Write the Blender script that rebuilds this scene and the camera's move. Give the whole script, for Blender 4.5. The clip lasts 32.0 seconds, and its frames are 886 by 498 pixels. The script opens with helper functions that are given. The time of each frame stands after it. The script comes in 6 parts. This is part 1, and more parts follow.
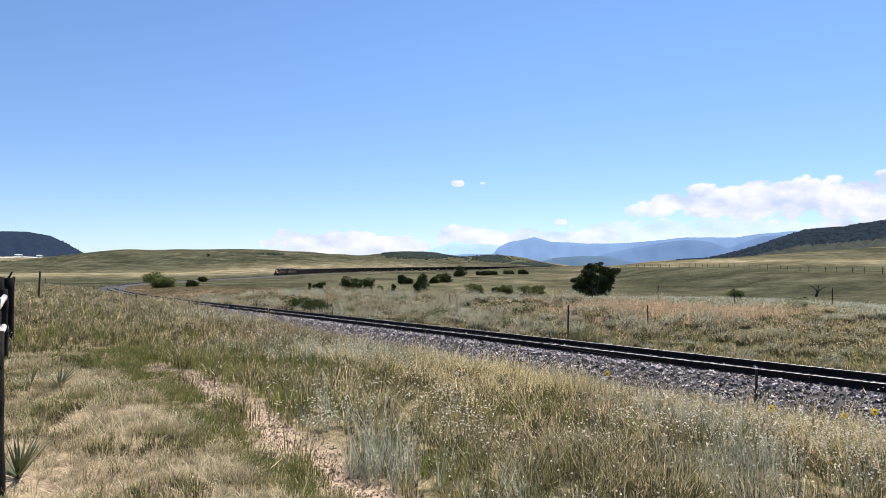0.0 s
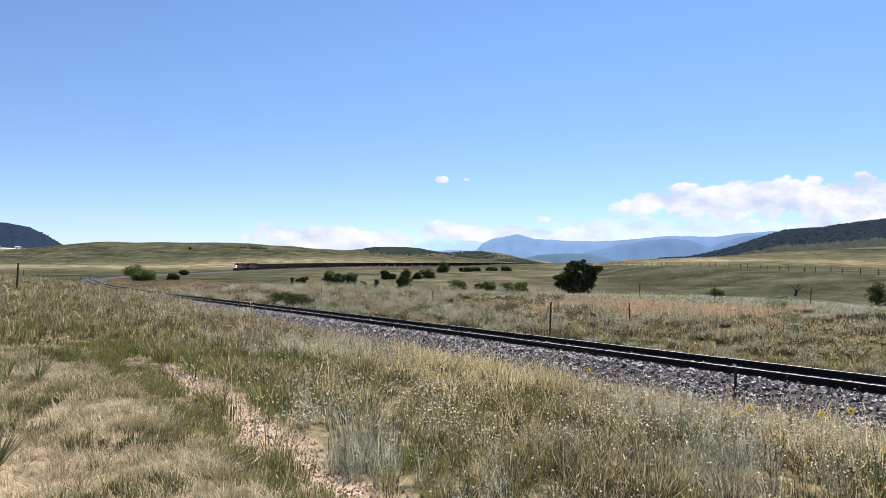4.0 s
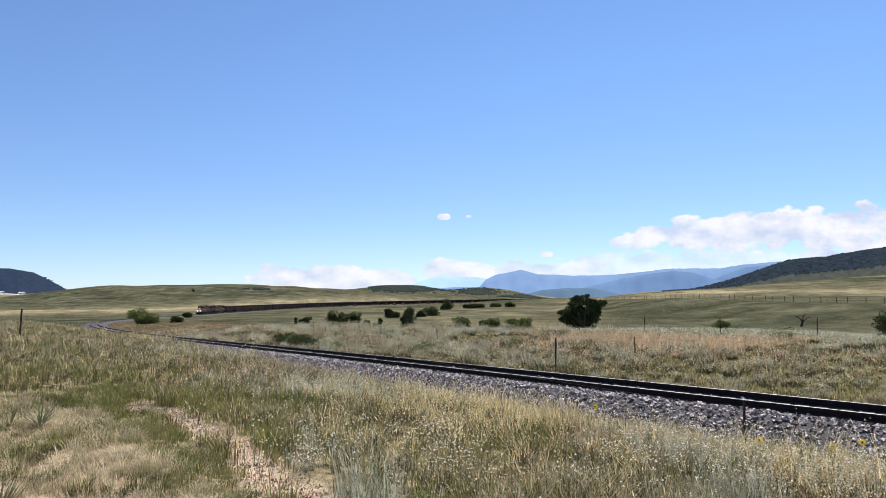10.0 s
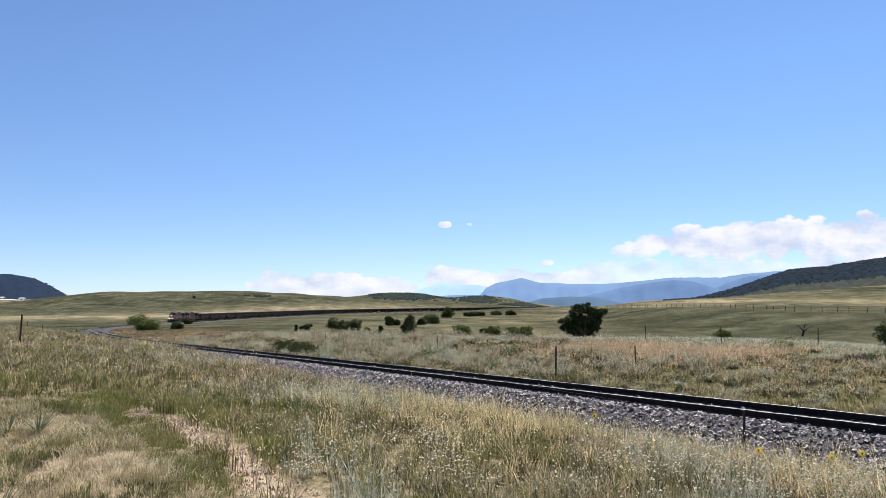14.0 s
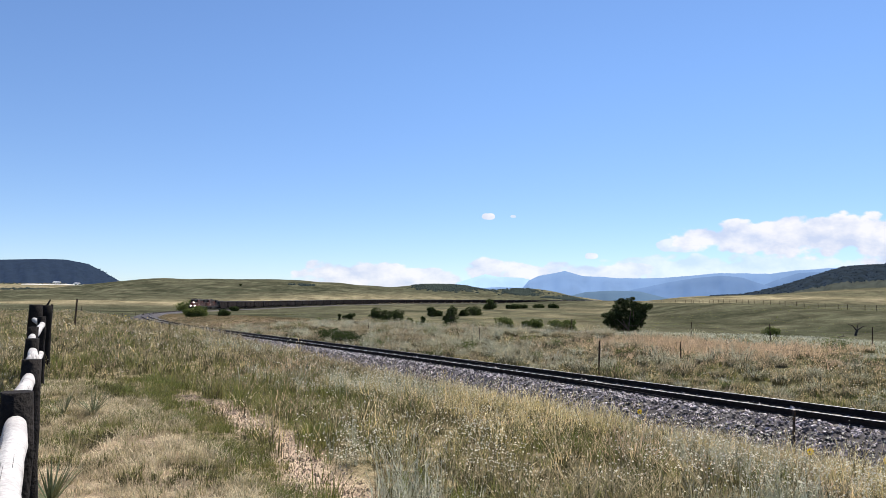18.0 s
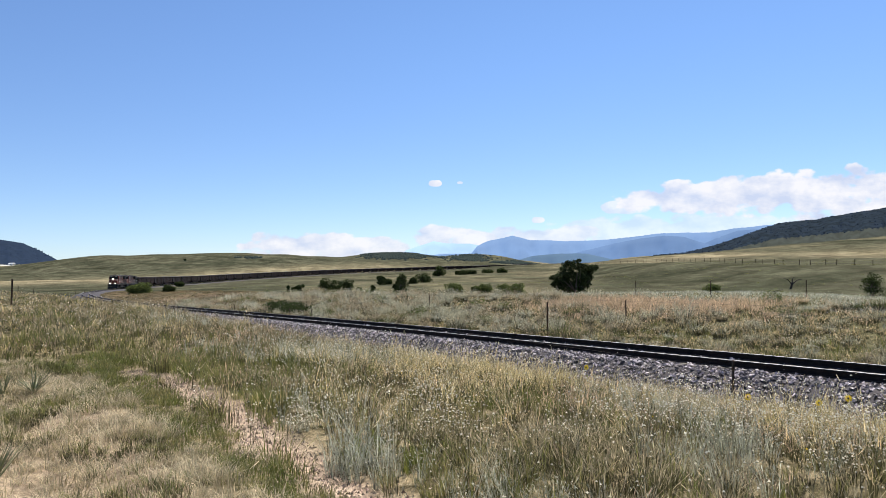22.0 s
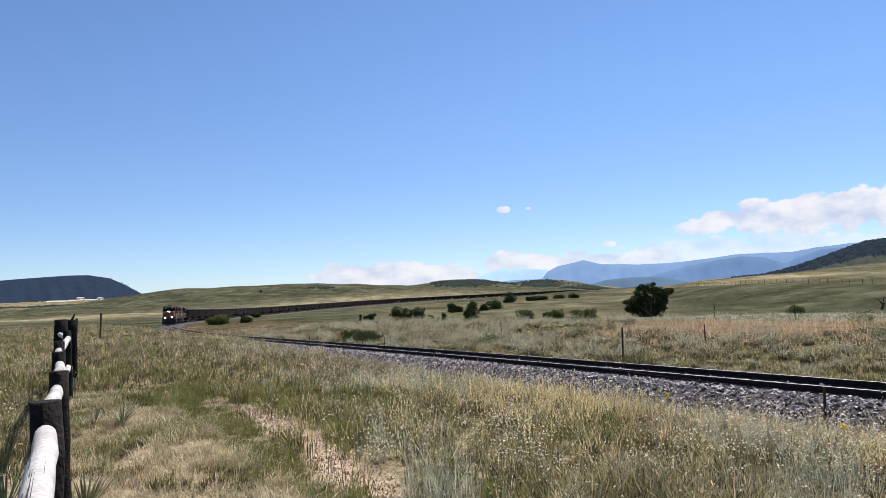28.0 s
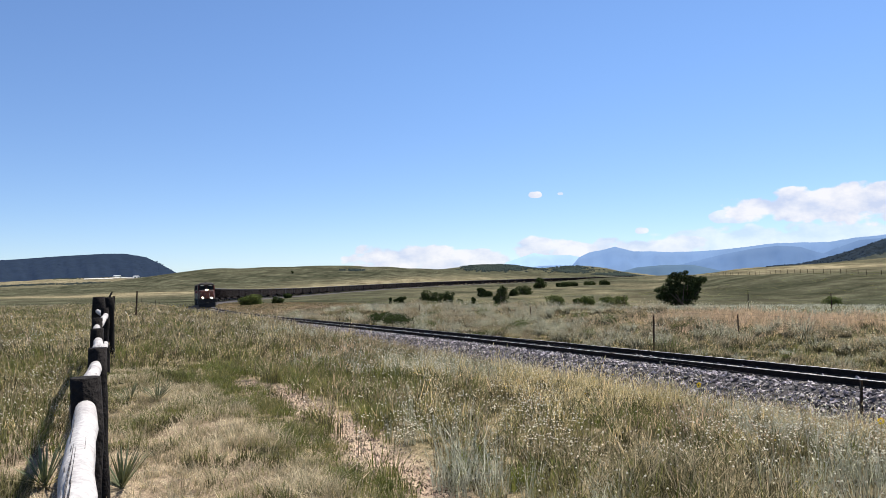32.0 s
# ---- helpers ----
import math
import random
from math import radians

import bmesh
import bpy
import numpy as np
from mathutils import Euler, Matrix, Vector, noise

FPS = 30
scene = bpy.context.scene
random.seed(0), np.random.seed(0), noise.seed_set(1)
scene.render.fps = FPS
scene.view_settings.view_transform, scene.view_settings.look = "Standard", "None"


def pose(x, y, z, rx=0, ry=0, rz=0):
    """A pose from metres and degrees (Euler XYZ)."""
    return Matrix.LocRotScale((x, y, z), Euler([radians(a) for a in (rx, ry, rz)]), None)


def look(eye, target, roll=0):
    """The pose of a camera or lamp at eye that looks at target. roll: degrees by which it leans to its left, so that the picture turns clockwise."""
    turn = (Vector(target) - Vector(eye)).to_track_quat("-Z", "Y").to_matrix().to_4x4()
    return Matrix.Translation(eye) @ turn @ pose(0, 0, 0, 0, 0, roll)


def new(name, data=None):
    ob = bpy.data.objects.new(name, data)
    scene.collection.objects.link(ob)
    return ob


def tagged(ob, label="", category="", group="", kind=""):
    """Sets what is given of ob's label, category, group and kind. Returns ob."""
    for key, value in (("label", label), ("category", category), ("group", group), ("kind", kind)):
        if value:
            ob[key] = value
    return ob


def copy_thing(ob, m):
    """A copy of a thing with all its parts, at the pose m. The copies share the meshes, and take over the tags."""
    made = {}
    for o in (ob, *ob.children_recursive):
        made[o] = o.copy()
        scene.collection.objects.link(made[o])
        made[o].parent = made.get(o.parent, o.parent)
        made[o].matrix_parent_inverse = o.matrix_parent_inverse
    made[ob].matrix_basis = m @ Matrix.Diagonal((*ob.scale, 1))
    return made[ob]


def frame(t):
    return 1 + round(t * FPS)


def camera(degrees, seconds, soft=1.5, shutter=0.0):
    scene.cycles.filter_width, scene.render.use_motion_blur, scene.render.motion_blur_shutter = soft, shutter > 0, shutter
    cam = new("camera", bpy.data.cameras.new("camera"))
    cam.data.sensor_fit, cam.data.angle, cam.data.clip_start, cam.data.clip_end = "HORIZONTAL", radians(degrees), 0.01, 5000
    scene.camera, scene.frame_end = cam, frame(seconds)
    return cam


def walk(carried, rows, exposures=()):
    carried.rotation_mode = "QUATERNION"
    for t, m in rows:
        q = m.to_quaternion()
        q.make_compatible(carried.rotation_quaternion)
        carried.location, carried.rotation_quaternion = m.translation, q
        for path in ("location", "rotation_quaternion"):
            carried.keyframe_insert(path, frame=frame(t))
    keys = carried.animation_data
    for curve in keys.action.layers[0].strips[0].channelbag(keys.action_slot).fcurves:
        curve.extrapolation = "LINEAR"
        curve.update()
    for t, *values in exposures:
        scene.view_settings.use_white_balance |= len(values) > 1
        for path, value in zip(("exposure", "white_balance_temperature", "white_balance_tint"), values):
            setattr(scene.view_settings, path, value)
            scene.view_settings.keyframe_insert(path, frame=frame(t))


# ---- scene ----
cam = camera(61.5, 32.0, 0.8)
PATH = [
    (0, 0.004, -0.005, 1.606, 91.43, 0.02, 0.01),
    (0.5, 0.002, -0.007, 1.605, 91.35, -0.22, 0.26),
    (1, 0.005, -0.006, 1.604, 91.20, -0.42, 0.25),
    (1.5, -0.001, -0.011, 1.600, 91.07, -0.66, -0.06),
    (2, 0.000, -0.012, 1.599, 90.98, -0.87, -0.46),
    (2.5, 0.007, -0.010, 1.606, 91.00, -0.90, -0.82),
    (3, 0.005, -0.007, 1.607, 91.07, -0.89, -1.03),
    (3.5, 0.001, -0.003, 1.609, 91.10, -0.77, -1.16),
    (5.5, 0.007, -0.006, 1.612, 91.48, 0.02, -1.28),
    (6, 0.005, -0.005, 1.605, 91.75, 0.15, -1.17),
    (6.5, 0.004, -0.009, 1.607, 92.06, 0.14, -1.06),
    (7, 0.004, -0.014, 1.607, 92.45, 0.12, -1.01),
    (7.5, 0.006, -0.009, 1.610, 92.88, 0.12, -1.01),
    (8, 0.014, -0.006, 1.613, 93.38, 0.15, -1.02),
    (8.5, 0.018, -0.006, 1.615, 93.74, 0.23, -1.03),
    (9, 0.009, -0.010, 1.614, 94.00, 0.31, -1.03),
    (9.5, 0.004, -0.008, 1.615, 94.04, 0.42, -1.04),
    (10, 0.008, -0.011, 1.615, 93.98, 0.54, -1.00),
    (10.5, 0.011, -0.012, 1.612, 93.93, 0.71, -0.90),
    (11, 0.013, -0.008, 1.615, 93.92, 0.83, -0.73),
    (11.5, 0.008, -0.008, 1.613, 94.01, 0.86, -0.55),
    (12, 0.008, -0.007, 1.613, 94.18, 0.66, -0.42),
    (12.5, 0.010, -0.005, 1.615, 94.40, 0.32, -0.40),
    (13, 0.008, -0.009, 1.615, 94.59, 0.07, -0.50),
    (13.5, 0.019, -0.009, 1.620, 94.71, 0.04, -0.68),
    (14, 0.024, -0.014, 1.619, 94.58, 0.25, -0.95),
    (14.5, 0.015, -0.020, 1.614, 94.33, 0.23, -1.38),
    (16.5, 0.003, -0.031, 1.622, 94.92, -1.94, -1.27),
    (17, 0.004, -0.017, 1.624, 94.80, -1.64, 0.10),
    (17.5, -0.002, -0.012, 1.620, 94.41, -1.21, 1.49),
    (18, -0.004, -0.010, 1.622, 93.92, -0.77, 2.29),
    (18.5, -0.003, -0.012, 1.619, 93.40, -0.44, 2.40),
    (19, -0.001, -0.014, 1.621, 92.93, -0.27, 2.00),
    (19.5, 0.003, -0.016, 1.622, 92.58, -0.19, 1.33),
    (20, 0.003, -0.010, 1.623, 92.29, -0.04, 0.74),
    (20.5, 0.004, -0.009, 1.618, 91.98, 0.25, 0.20),
    (21, -0.000, -0.007, 1.601, 91.65, 0.67, -0.44),
    (21.5, 0.009, -0.009, 1.580, 91.40, 1.03, -1.11),
    (22, 0.018, -0.004, 1.572, 91.41, 1.12, -1.60),
    (22.5, 0.017, -0.003, 1.572, 91.72, 0.92, -1.61),
    (23, -0.000, -0.011, 1.574, 92.28, 0.59, -1.09),
    (23.5, -0.004, -0.007, 1.584, 92.97, 0.39, -0.18),
    (24, -0.003, -0.005, 1.585, 93.51, 0.34, 0.54),
    (24.5, -0.003, 0.002, 1.585, 93.86, 0.38, 1.02),
    (25, -0.005, 0.000, 1.585, 94.02, 0.39, 1.40),
    (25.5, -0.009, -0.000, 1.587, 94.04, 0.41, 1.83),
    (27.5, -0.010, 0.007, 1.589, 93.66, 2.03, 3.60),
    (28, -0.011, 0.019, 1.589, 93.64, 2.22, 3.80),
    (28.5, -0.017, 0.017, 1.588, 93.70, 1.97, 4.01),
    (29, -0.017, 0.014, 1.587, 93.72, 1.45, 4.35),
    (29.5, -0.023, 0.013, 1.591, 93.66, 0.92, 4.76),
    (30, -0.025, 0.014, 1.585, 93.49, 0.68, 5.15),
    (30.5, -0.025, 0.024, 1.591, 93.20, 0.80, 5.59),
    (31, -0.024, 0.024, 1.587, 92.95, 1.14, 5.94),
    (31.5, -0.026, 0.026, 1.593, 92.70, 1.35, 6.14),
    (32, -0.029, 0.029, 1.594, 92.49, 1.18, 6.09),
]
EXPOSURES = ((0, 0.92), (8, 0.88), (20, 0.86), (28, 0.78), (32, 0.84))
walk(cam, [(r[0], pose(*r[1:])) for r in PATH], EXPOSURES)

# the railway line in plan: offset and heading abeam, curvature and grade along it
LINE_OFFSET, LINE_HEADING, LINE_Z = 17.416, 0.5629, -0.830
SPEED, FRONT_AT_END = 12.321, 141.51
BEND_AT = (0, 40, 80, 120, 160, 200, 240, 280, 320, 380, 440, 500, 560, 640, 900)
BEND = (0.00085, -0.00038, 0.00099, 0.00098, 0.00152, 0.00249, 0.00145, 0.00131, 0.00193, 0.00180, 0.00083, 0.00054, 0.00077, 0.00138, 0.00228)
GRADE_AT = (-30, 60, 150, 250, 350, 450, 600, 900)
GRADE = (-0.00676, -0.01308, -0.00744, -0.00981, -0.00664, 0.00437, 0.00632, 0.00588)

# ---------------------------------------------------------------- light
SUN_AZ, SUN_EL = 28.0, 58.0        # degrees right of +y, above the horizon
sun = new("sun", bpy.data.lights.new("sun", "SUN"))
sun.data.energy, sun.data.angle, sun.data.color = 5.0, radians(0.53), (1.0, 0.95, 0.87)
_a, _e = radians(SUN_AZ), radians(SUN_EL)
sun.matrix_basis = look((0, 0, 60), (-math.sin(_a) * math.cos(_e), -math.cos(_a) * math.cos(_e), 60 - math.sin(_e)))


def sky_world():
    w = bpy.data.worlds.new("sky")
    scene.world = w
    w.use_nodes = True
    nt = w.node_tree
    nt.nodes.clear()
    N = lambda kind, **kw: _node(nt, kind, kw)
    L = nt.links.new
    out, bg = N("ShaderNodeOutputWorld"), N("ShaderNodeBackground")
    bg.inputs["Strength"].default_value = 0.068
    sky = N("ShaderNodeTexSky", sky_type="NISHITA", sun_disc=False, sun_elevation=radians(SUN_EL), sun_rotation=radians(SUN_AZ),
            altitude=1900.0, air_density=1.0, dust_density=0.35, ozone_density=2.5)
    co = N("ShaderNodeTexCoord")
    sep = N("ShaderNodeSeparateXYZ")
    L(co.outputs["Generated"], sep.inputs[0])

    def M(op, a, b=None, c=None):
        n = N("ShaderNodeMath", operation=op)
        for i, v in enumerate((a, b, c)):
            if v is None:
                continue
            if isinstance(v, (int, float)):
                n.inputs[i].default_value = v
            else:
                L(v, n.inputs[i])
        return n.outputs[0]

    ahead = M("MAXIMUM", sep.outputs[1], 0.02)
    u, v = M("DIVIDE", sep.outputs[0], ahead), M("DIVIDE", sep.outputs[2], ahead)
    uv = N("ShaderNodeCombineXYZ")
    L(u, uv.inputs[0]), L(v, uv.inputs[1])
    big = N("ShaderNodeTexNoise", noise_dimensions="3D")
    big.inputs["Scale"].default_value, big.inputs["Detail"].default_value, big.inputs["Roughness"].default_value = 14.0, 8.0, 0.6
    sq = N("ShaderNodeMapping")
    sq.inputs["Scale"].default_value = (1.0, 1.7, 1.0)
    L(uv.outputs[0], sq.inputs[0]), L(sq.outputs[0], big.inputs["Vector"])
    fluff = M("SUBTRACT", big.outputs["Fac"], 0.5)
    cell = N("ShaderNodeTexVoronoi")
    cell.feature = "SMOOTH_F1"
    cell.inputs["Scale"].default_value, cell.inputs["Detail"].default_value, cell.inputs["Smoothness"].default_value = 22.0, 2.0, 0.4
    L(sq.outputs[0], cell.inputs["Vector"])
    puff = M("SUBTRACT", 0.74, cell.outputs["Distance"])
    total = None
    # cloud banks: centre, half width, half height above and below, density
    for cu, cv, hw, up, down, dens in CLOUDS:
        du = M("DIVIDE", M("SUBTRACT", u, cu), hw)
        dv0 = M("SUBTRACT", v, cv)
        dv = M("ADD", M("DIVIDE", M("MAXIMUM", dv0, 0.0), up), M("DIVIDE", M("MINIMUM", dv0, 0.0), down))
        d2 = M("ADD", M("MULTIPLY", du, M("MULTIPLY", du, M("MULTIPLY", du, du))), M("MULTIPLY", dv, dv))
        body = M("SUBTRACT", 1.0, d2)
        body = M("ADD", body, M("ADD", M("MULTIPLY", fluff, 2.2), M("MULTIPLY", puff, 1.3)))
        soft = N("ShaderNodeMapRange", interpolation_type="SMOOTHSTEP")
        soft.inputs["From Min"].default_value, soft.inputs["From Max"].default_value = 0.0, 0.38
        soft.inputs["To Max"].default_value = dens
        L(body, soft.inputs["Value"])
        total = soft.outputs[0] if total is None else M("MAXIMUM", total, soft.outputs[0])
    # thin milky haze low over the land
    low = N("ShaderNodeMapRange", interpolation_type="SMOOTHSTEP")
    low.inputs["From Min"].default_value, low.inputs["From Max"].default_value = 0.12, -0.01
    low.inputs["To Max"].default_value = 0.10
    L(v, low.inputs["Value"])
    shade = N("ShaderNodeMapRange")
    shade.inputs["From Min"].default_value, shade.inputs["From Max"].default_value = -0.25, 0.2
    # lit tops and grey undersides
    up = N("ShaderNodeVectorMath", operation="ADD")
    up.inputs[1].default_value = (0.012, 0.022, 0.0)
    L(sq.outputs[0], up.inputs[0])
    above = N("ShaderNodeTexNoise", noise_dimensions="3D")
    above.inputs["Scale"].default_value, above.inputs["Detail"].default_value, above.inputs["Roughness"].default_value = 14.0, 6.0, 0.55
    L(up.outputs[0], above.inputs["Vector"])
    L(M("MULTIPLY", M("SUBTRACT", big.outputs["Fac"], above.outputs["Fac"]), 1.6), shade.inputs["Value"])
    ccol = N("ShaderNodeMix", data_type="RGBA")
    ccol.inputs[6].default_value, ccol.inputs[7].default_value = (5.2, 5.8, 7.4, 1), (8.0, 7.9, 8.2, 1)
    L(shade.outputs[0], ccol.inputs[0])
    tint = N("ShaderNodeMix", data_type="RGBA", blend_type="MULTIPLY")
    tint.inputs[0].default_value = 1.0
    height = N("ShaderNodeMapRange", interpolation_type="SMOOTHSTEP")
    height.inputs["From Min"].default_value, height.inputs["From Max"].default_value = 0.05, 0.34
    L(sep.outputs[2], height.inputs["Value"])
    tints = N("ShaderNodeMix", data_type="RGBA")
    tints.inputs[6].default_value, tints.inputs[7].default_value = SKY_LOW, SKY_HIGH
    side = N("ShaderNodeMapRange", interpolation_type="SMOOTHSTEP")
    side.inputs["From Min"].default_value, side.inputs["From Max"].default_value = -0.75, 0.2
    side.inputs["To Min"].default_value, side.inputs["To Max"].default_value = 0.55, 1.0
    L(sep.outputs[0], side.inputs["Value"])
    L(M("MULTIPLY", height.outputs[0], side.outputs[0]), tints.inputs[0]), L(tints.outputs[2], tint.inputs[7])
    L(sky.outputs[0], tint.inputs[6])
    mix0 = N("ShaderNodeMix", data_type="RGBA")
    mix0.inputs[7].default_value = (5.6, 6.6, 8.6, 1)
    L(low.outputs[0], mix0.inputs[0]), L(tint.outputs[2], mix0.inputs[6])
    mix = N("ShaderNodeMix", data_type="RGBA")
    L(total, mix.inputs[0]), L(mix0.outputs[2], mix.inputs[6]), L(ccol.outputs[2], mix.inputs[7])
    L(mix.outputs[2], bg.inputs["Color"]), L(bg.outputs[0], out.inputs["Surface"])


def _node(nt, kind, kw):
    n = nt.nodes.new(kind)
    if "operation" in kw:
        n.operation = kw["operation"]
    if "data_type" in kw:
        n.data_type = kw["data_type"]
    if "blend_type" in kw:
        n.blend_type = kw["blend_type"]
    if "interpolation_type" in kw:
        n.interpolation_type = kw["interpolation_type"]
    if "noise_dimensions" in kw:
        n.noise_dimensions = kw["noise_dimensions"]
    if "attribute_type" in kw:
        n.attribute_type = kw["attribute_type"]
    if "attribute_name" in kw:
        n.attribute_name = kw["attribute_name"]
    if "sky_type" in kw:
        n.sky_type = kw["sky_type"]
    if "sun_disc" in kw:
        n.sun_disc = kw["sun_disc"]
    if "sun_elevation" in kw:
        n.sun_elevation = kw["sun_elevation"]
    if "sun_rotation" in kw:
        n.sun_rotation = kw["sun_rotation"]
    if "altitude" in kw:
        n.altitude = kw["altitude"]
    if "air_density" in kw:
        n.air_density = kw["air_density"]
    if "dust_density" in kw:
        n.dust_density = kw["dust_density"]
    if "ozone_density" in kw:
        n.ozone_density = kw["ozone_density"]
    return n


SKY_LOW, SKY_HIGH = (0.86, 0.94, 1.10, 1), (0.97, 1.12, 1.30, 1)
CLOUDS = (
    (0.385, 0.092, 0.13, 0.020, 0.03, 0.92),
    (0.56, 0.092, 0.20, 0.033, 0.045, 0.95),
    (0.80, 0.10, 0.20, 0.035, 0.05, 0.9),
    (0.27, 0.078, 0.03, 0.009, 0.012, 0.7),
    (0.0195, 0.113, 0.009, 0.0045, 0.004, 0.95),
    (0.053, 0.1135, 0.004, 0.002, 0.002, 0.7),
    (0.158, 0.061, 0.009, 0.004, 0.004, 0.8),
    (-0.155, 0.034, 0.085, 0.018, 0.03, 0.9),
    (-0.06, 0.030, 0.06, 0.018, 0.03, 0.85),
    (0.04, 0.042, 0.07, 0.014, 0.03, 0.85),
    (0.16, 0.042, 0.09, 0.012, 0.03, 0.75),
    (0.45, 0.050, 0.30, 0.020, 0.04, 0.5),
)
sky_world()

# ---------------------------------------------------------------- materials
def material(name, colour, rough=0.8, metal=0.0, var=0.25, scale=8.0, second=None, fine=60.0, bump=0.3, island=0.0, rand=0.0,
             translucent=0.0, spec=0.3, bump_scale=None):
    """Base colour varied at two scales, with bump. second: a colour that comes through in patches."""
    m = bpy.data.materials.new(name)
    m.use_nodes = True
    nt = m.node_tree
    N = lambda kind, **kw: _node(nt, kind, kw)
    L = nt.links.new
    b = nt.nodes["Principled BSDF"]
    b.inputs["Roughness"].default_value, b.inputs["Metallic"].default_value = rough, metal
    b.inputs["Specular IOR Level"].default_value = spec
    co = N("ShaderNodeTexCoord")
    n1, n2 = N("ShaderNodeTexNoise"), N("ShaderNodeTexNoise")
    for n, s, d in ((n1, scale, 4.0), (n2, fine, 3.0)):
        n.inputs["Scale"].default_value, n.inputs["Detail"].default_value = s, d
        L(co.outputs["Object"], n.inputs["Vector"])
    mix = N("ShaderNodeMix", data_type="RGBA")
    mix.inputs[6].default_value = (*colour, 1)
    mix.inputs[7].default_value = (*(second or [c * (1 - var) for c in colour]), 1)
    ramp = N("ShaderNodeMapRange")
    ramp.inputs["From Min"].default_value, ramp.inputs["From Max"].default_value = 0.4, 0.62
    L(n1.outputs["Fac"], ramp.inputs["Value"]), L(ramp.outputs[0], mix.inputs[0])
    hsv = N("ShaderNodeHueSaturation")
    val = N("ShaderNodeMapRange")
    val.inputs["From Min"].default_value, val.inputs["From Max"].default_value = 0.3, 0.7
    val.inputs["To Min"].default_value, val.inputs["To Max"].default_value = 1 - var, 1 + var
    L(n2.outputs["Fac"], val.inputs["Value"])
    value = val.outputs[0]
    if island or rand:
        src = N("ShaderNodeNewGeometry").outputs["Random Per Island"] if island else N("ShaderNodeObjectInfo").outputs["Random"]
        r = N("ShaderNodeMapRange")
        amount = island or rand
        r.inputs["To Min"].default_value, r.inputs["To Max"].default_value = 1 - amount, 1 + amount
        L(src, r.inputs["Value"])
        mul = N("ShaderNodeMath", operation="MULTIPLY")
        L(value, mul.inputs[0]), L(r.outputs[0], mul.inputs[1])
        value = mul.outputs[0]
        h = N("ShaderNodeMapRange")
        h.inputs["To Min"].default_value, h.inputs["To Max"].default_value = 0.5 + 0.03 * amount, 0.5 - 0.03 * amount
        L(src, h.inputs["Value"]), L(h.outputs[0], hsv.inputs["Hue"])
    L(value, hsv.inputs["Value"]), L(mix.outputs[2], hsv.inputs["Color"])
    L(hsv.outputs[0], b.inputs["Base Color"])
    if bump:
        bp = N("ShaderNodeBump")
        bp.inputs["Strength"].default_value, bp.inputs["Distance"].default_value = bump, 0.02
        if bump_scale:
            n3 = N("ShaderNodeTexNoise")
            n3.inputs["Scale"].default_value = bump_scale
            L(co.outputs["Object"], n3.inputs["Vector"]), L(n3.outputs["Fac"], bp.inputs["Height"])
        else:
            L(n2.outputs["Fac"], bp.inputs["Height"])
        L(bp.outputs[0], b.inputs["Normal"])
    if translucent:
        tr, add = N("ShaderNodeBsdfTranslucent"), N("ShaderNodeMixShader")
        add.inputs[0].default_value = translucent
        L(hsv.outputs[0], tr.inputs["Color"])
        L(b.outputs[0], add.inputs[1]), L(tr.outputs[0], add.inputs[2])
        L(add.outputs[0], nt.nodes["Material Output"].inputs["Surface"])
    return m


def glow(name, colour, strength):
    m = bpy.data.materials.new(name)
    m.use_nodes = True
    b = m.node_tree.nodes["Principled BSDF"]
    b.inputs["Base Color"].default_value = (*colour, 1)
    b.inputs["Emission Color"].default_value = (*colour, 1)
    b.inputs["Emission Strength"].default_value = strength
    return m


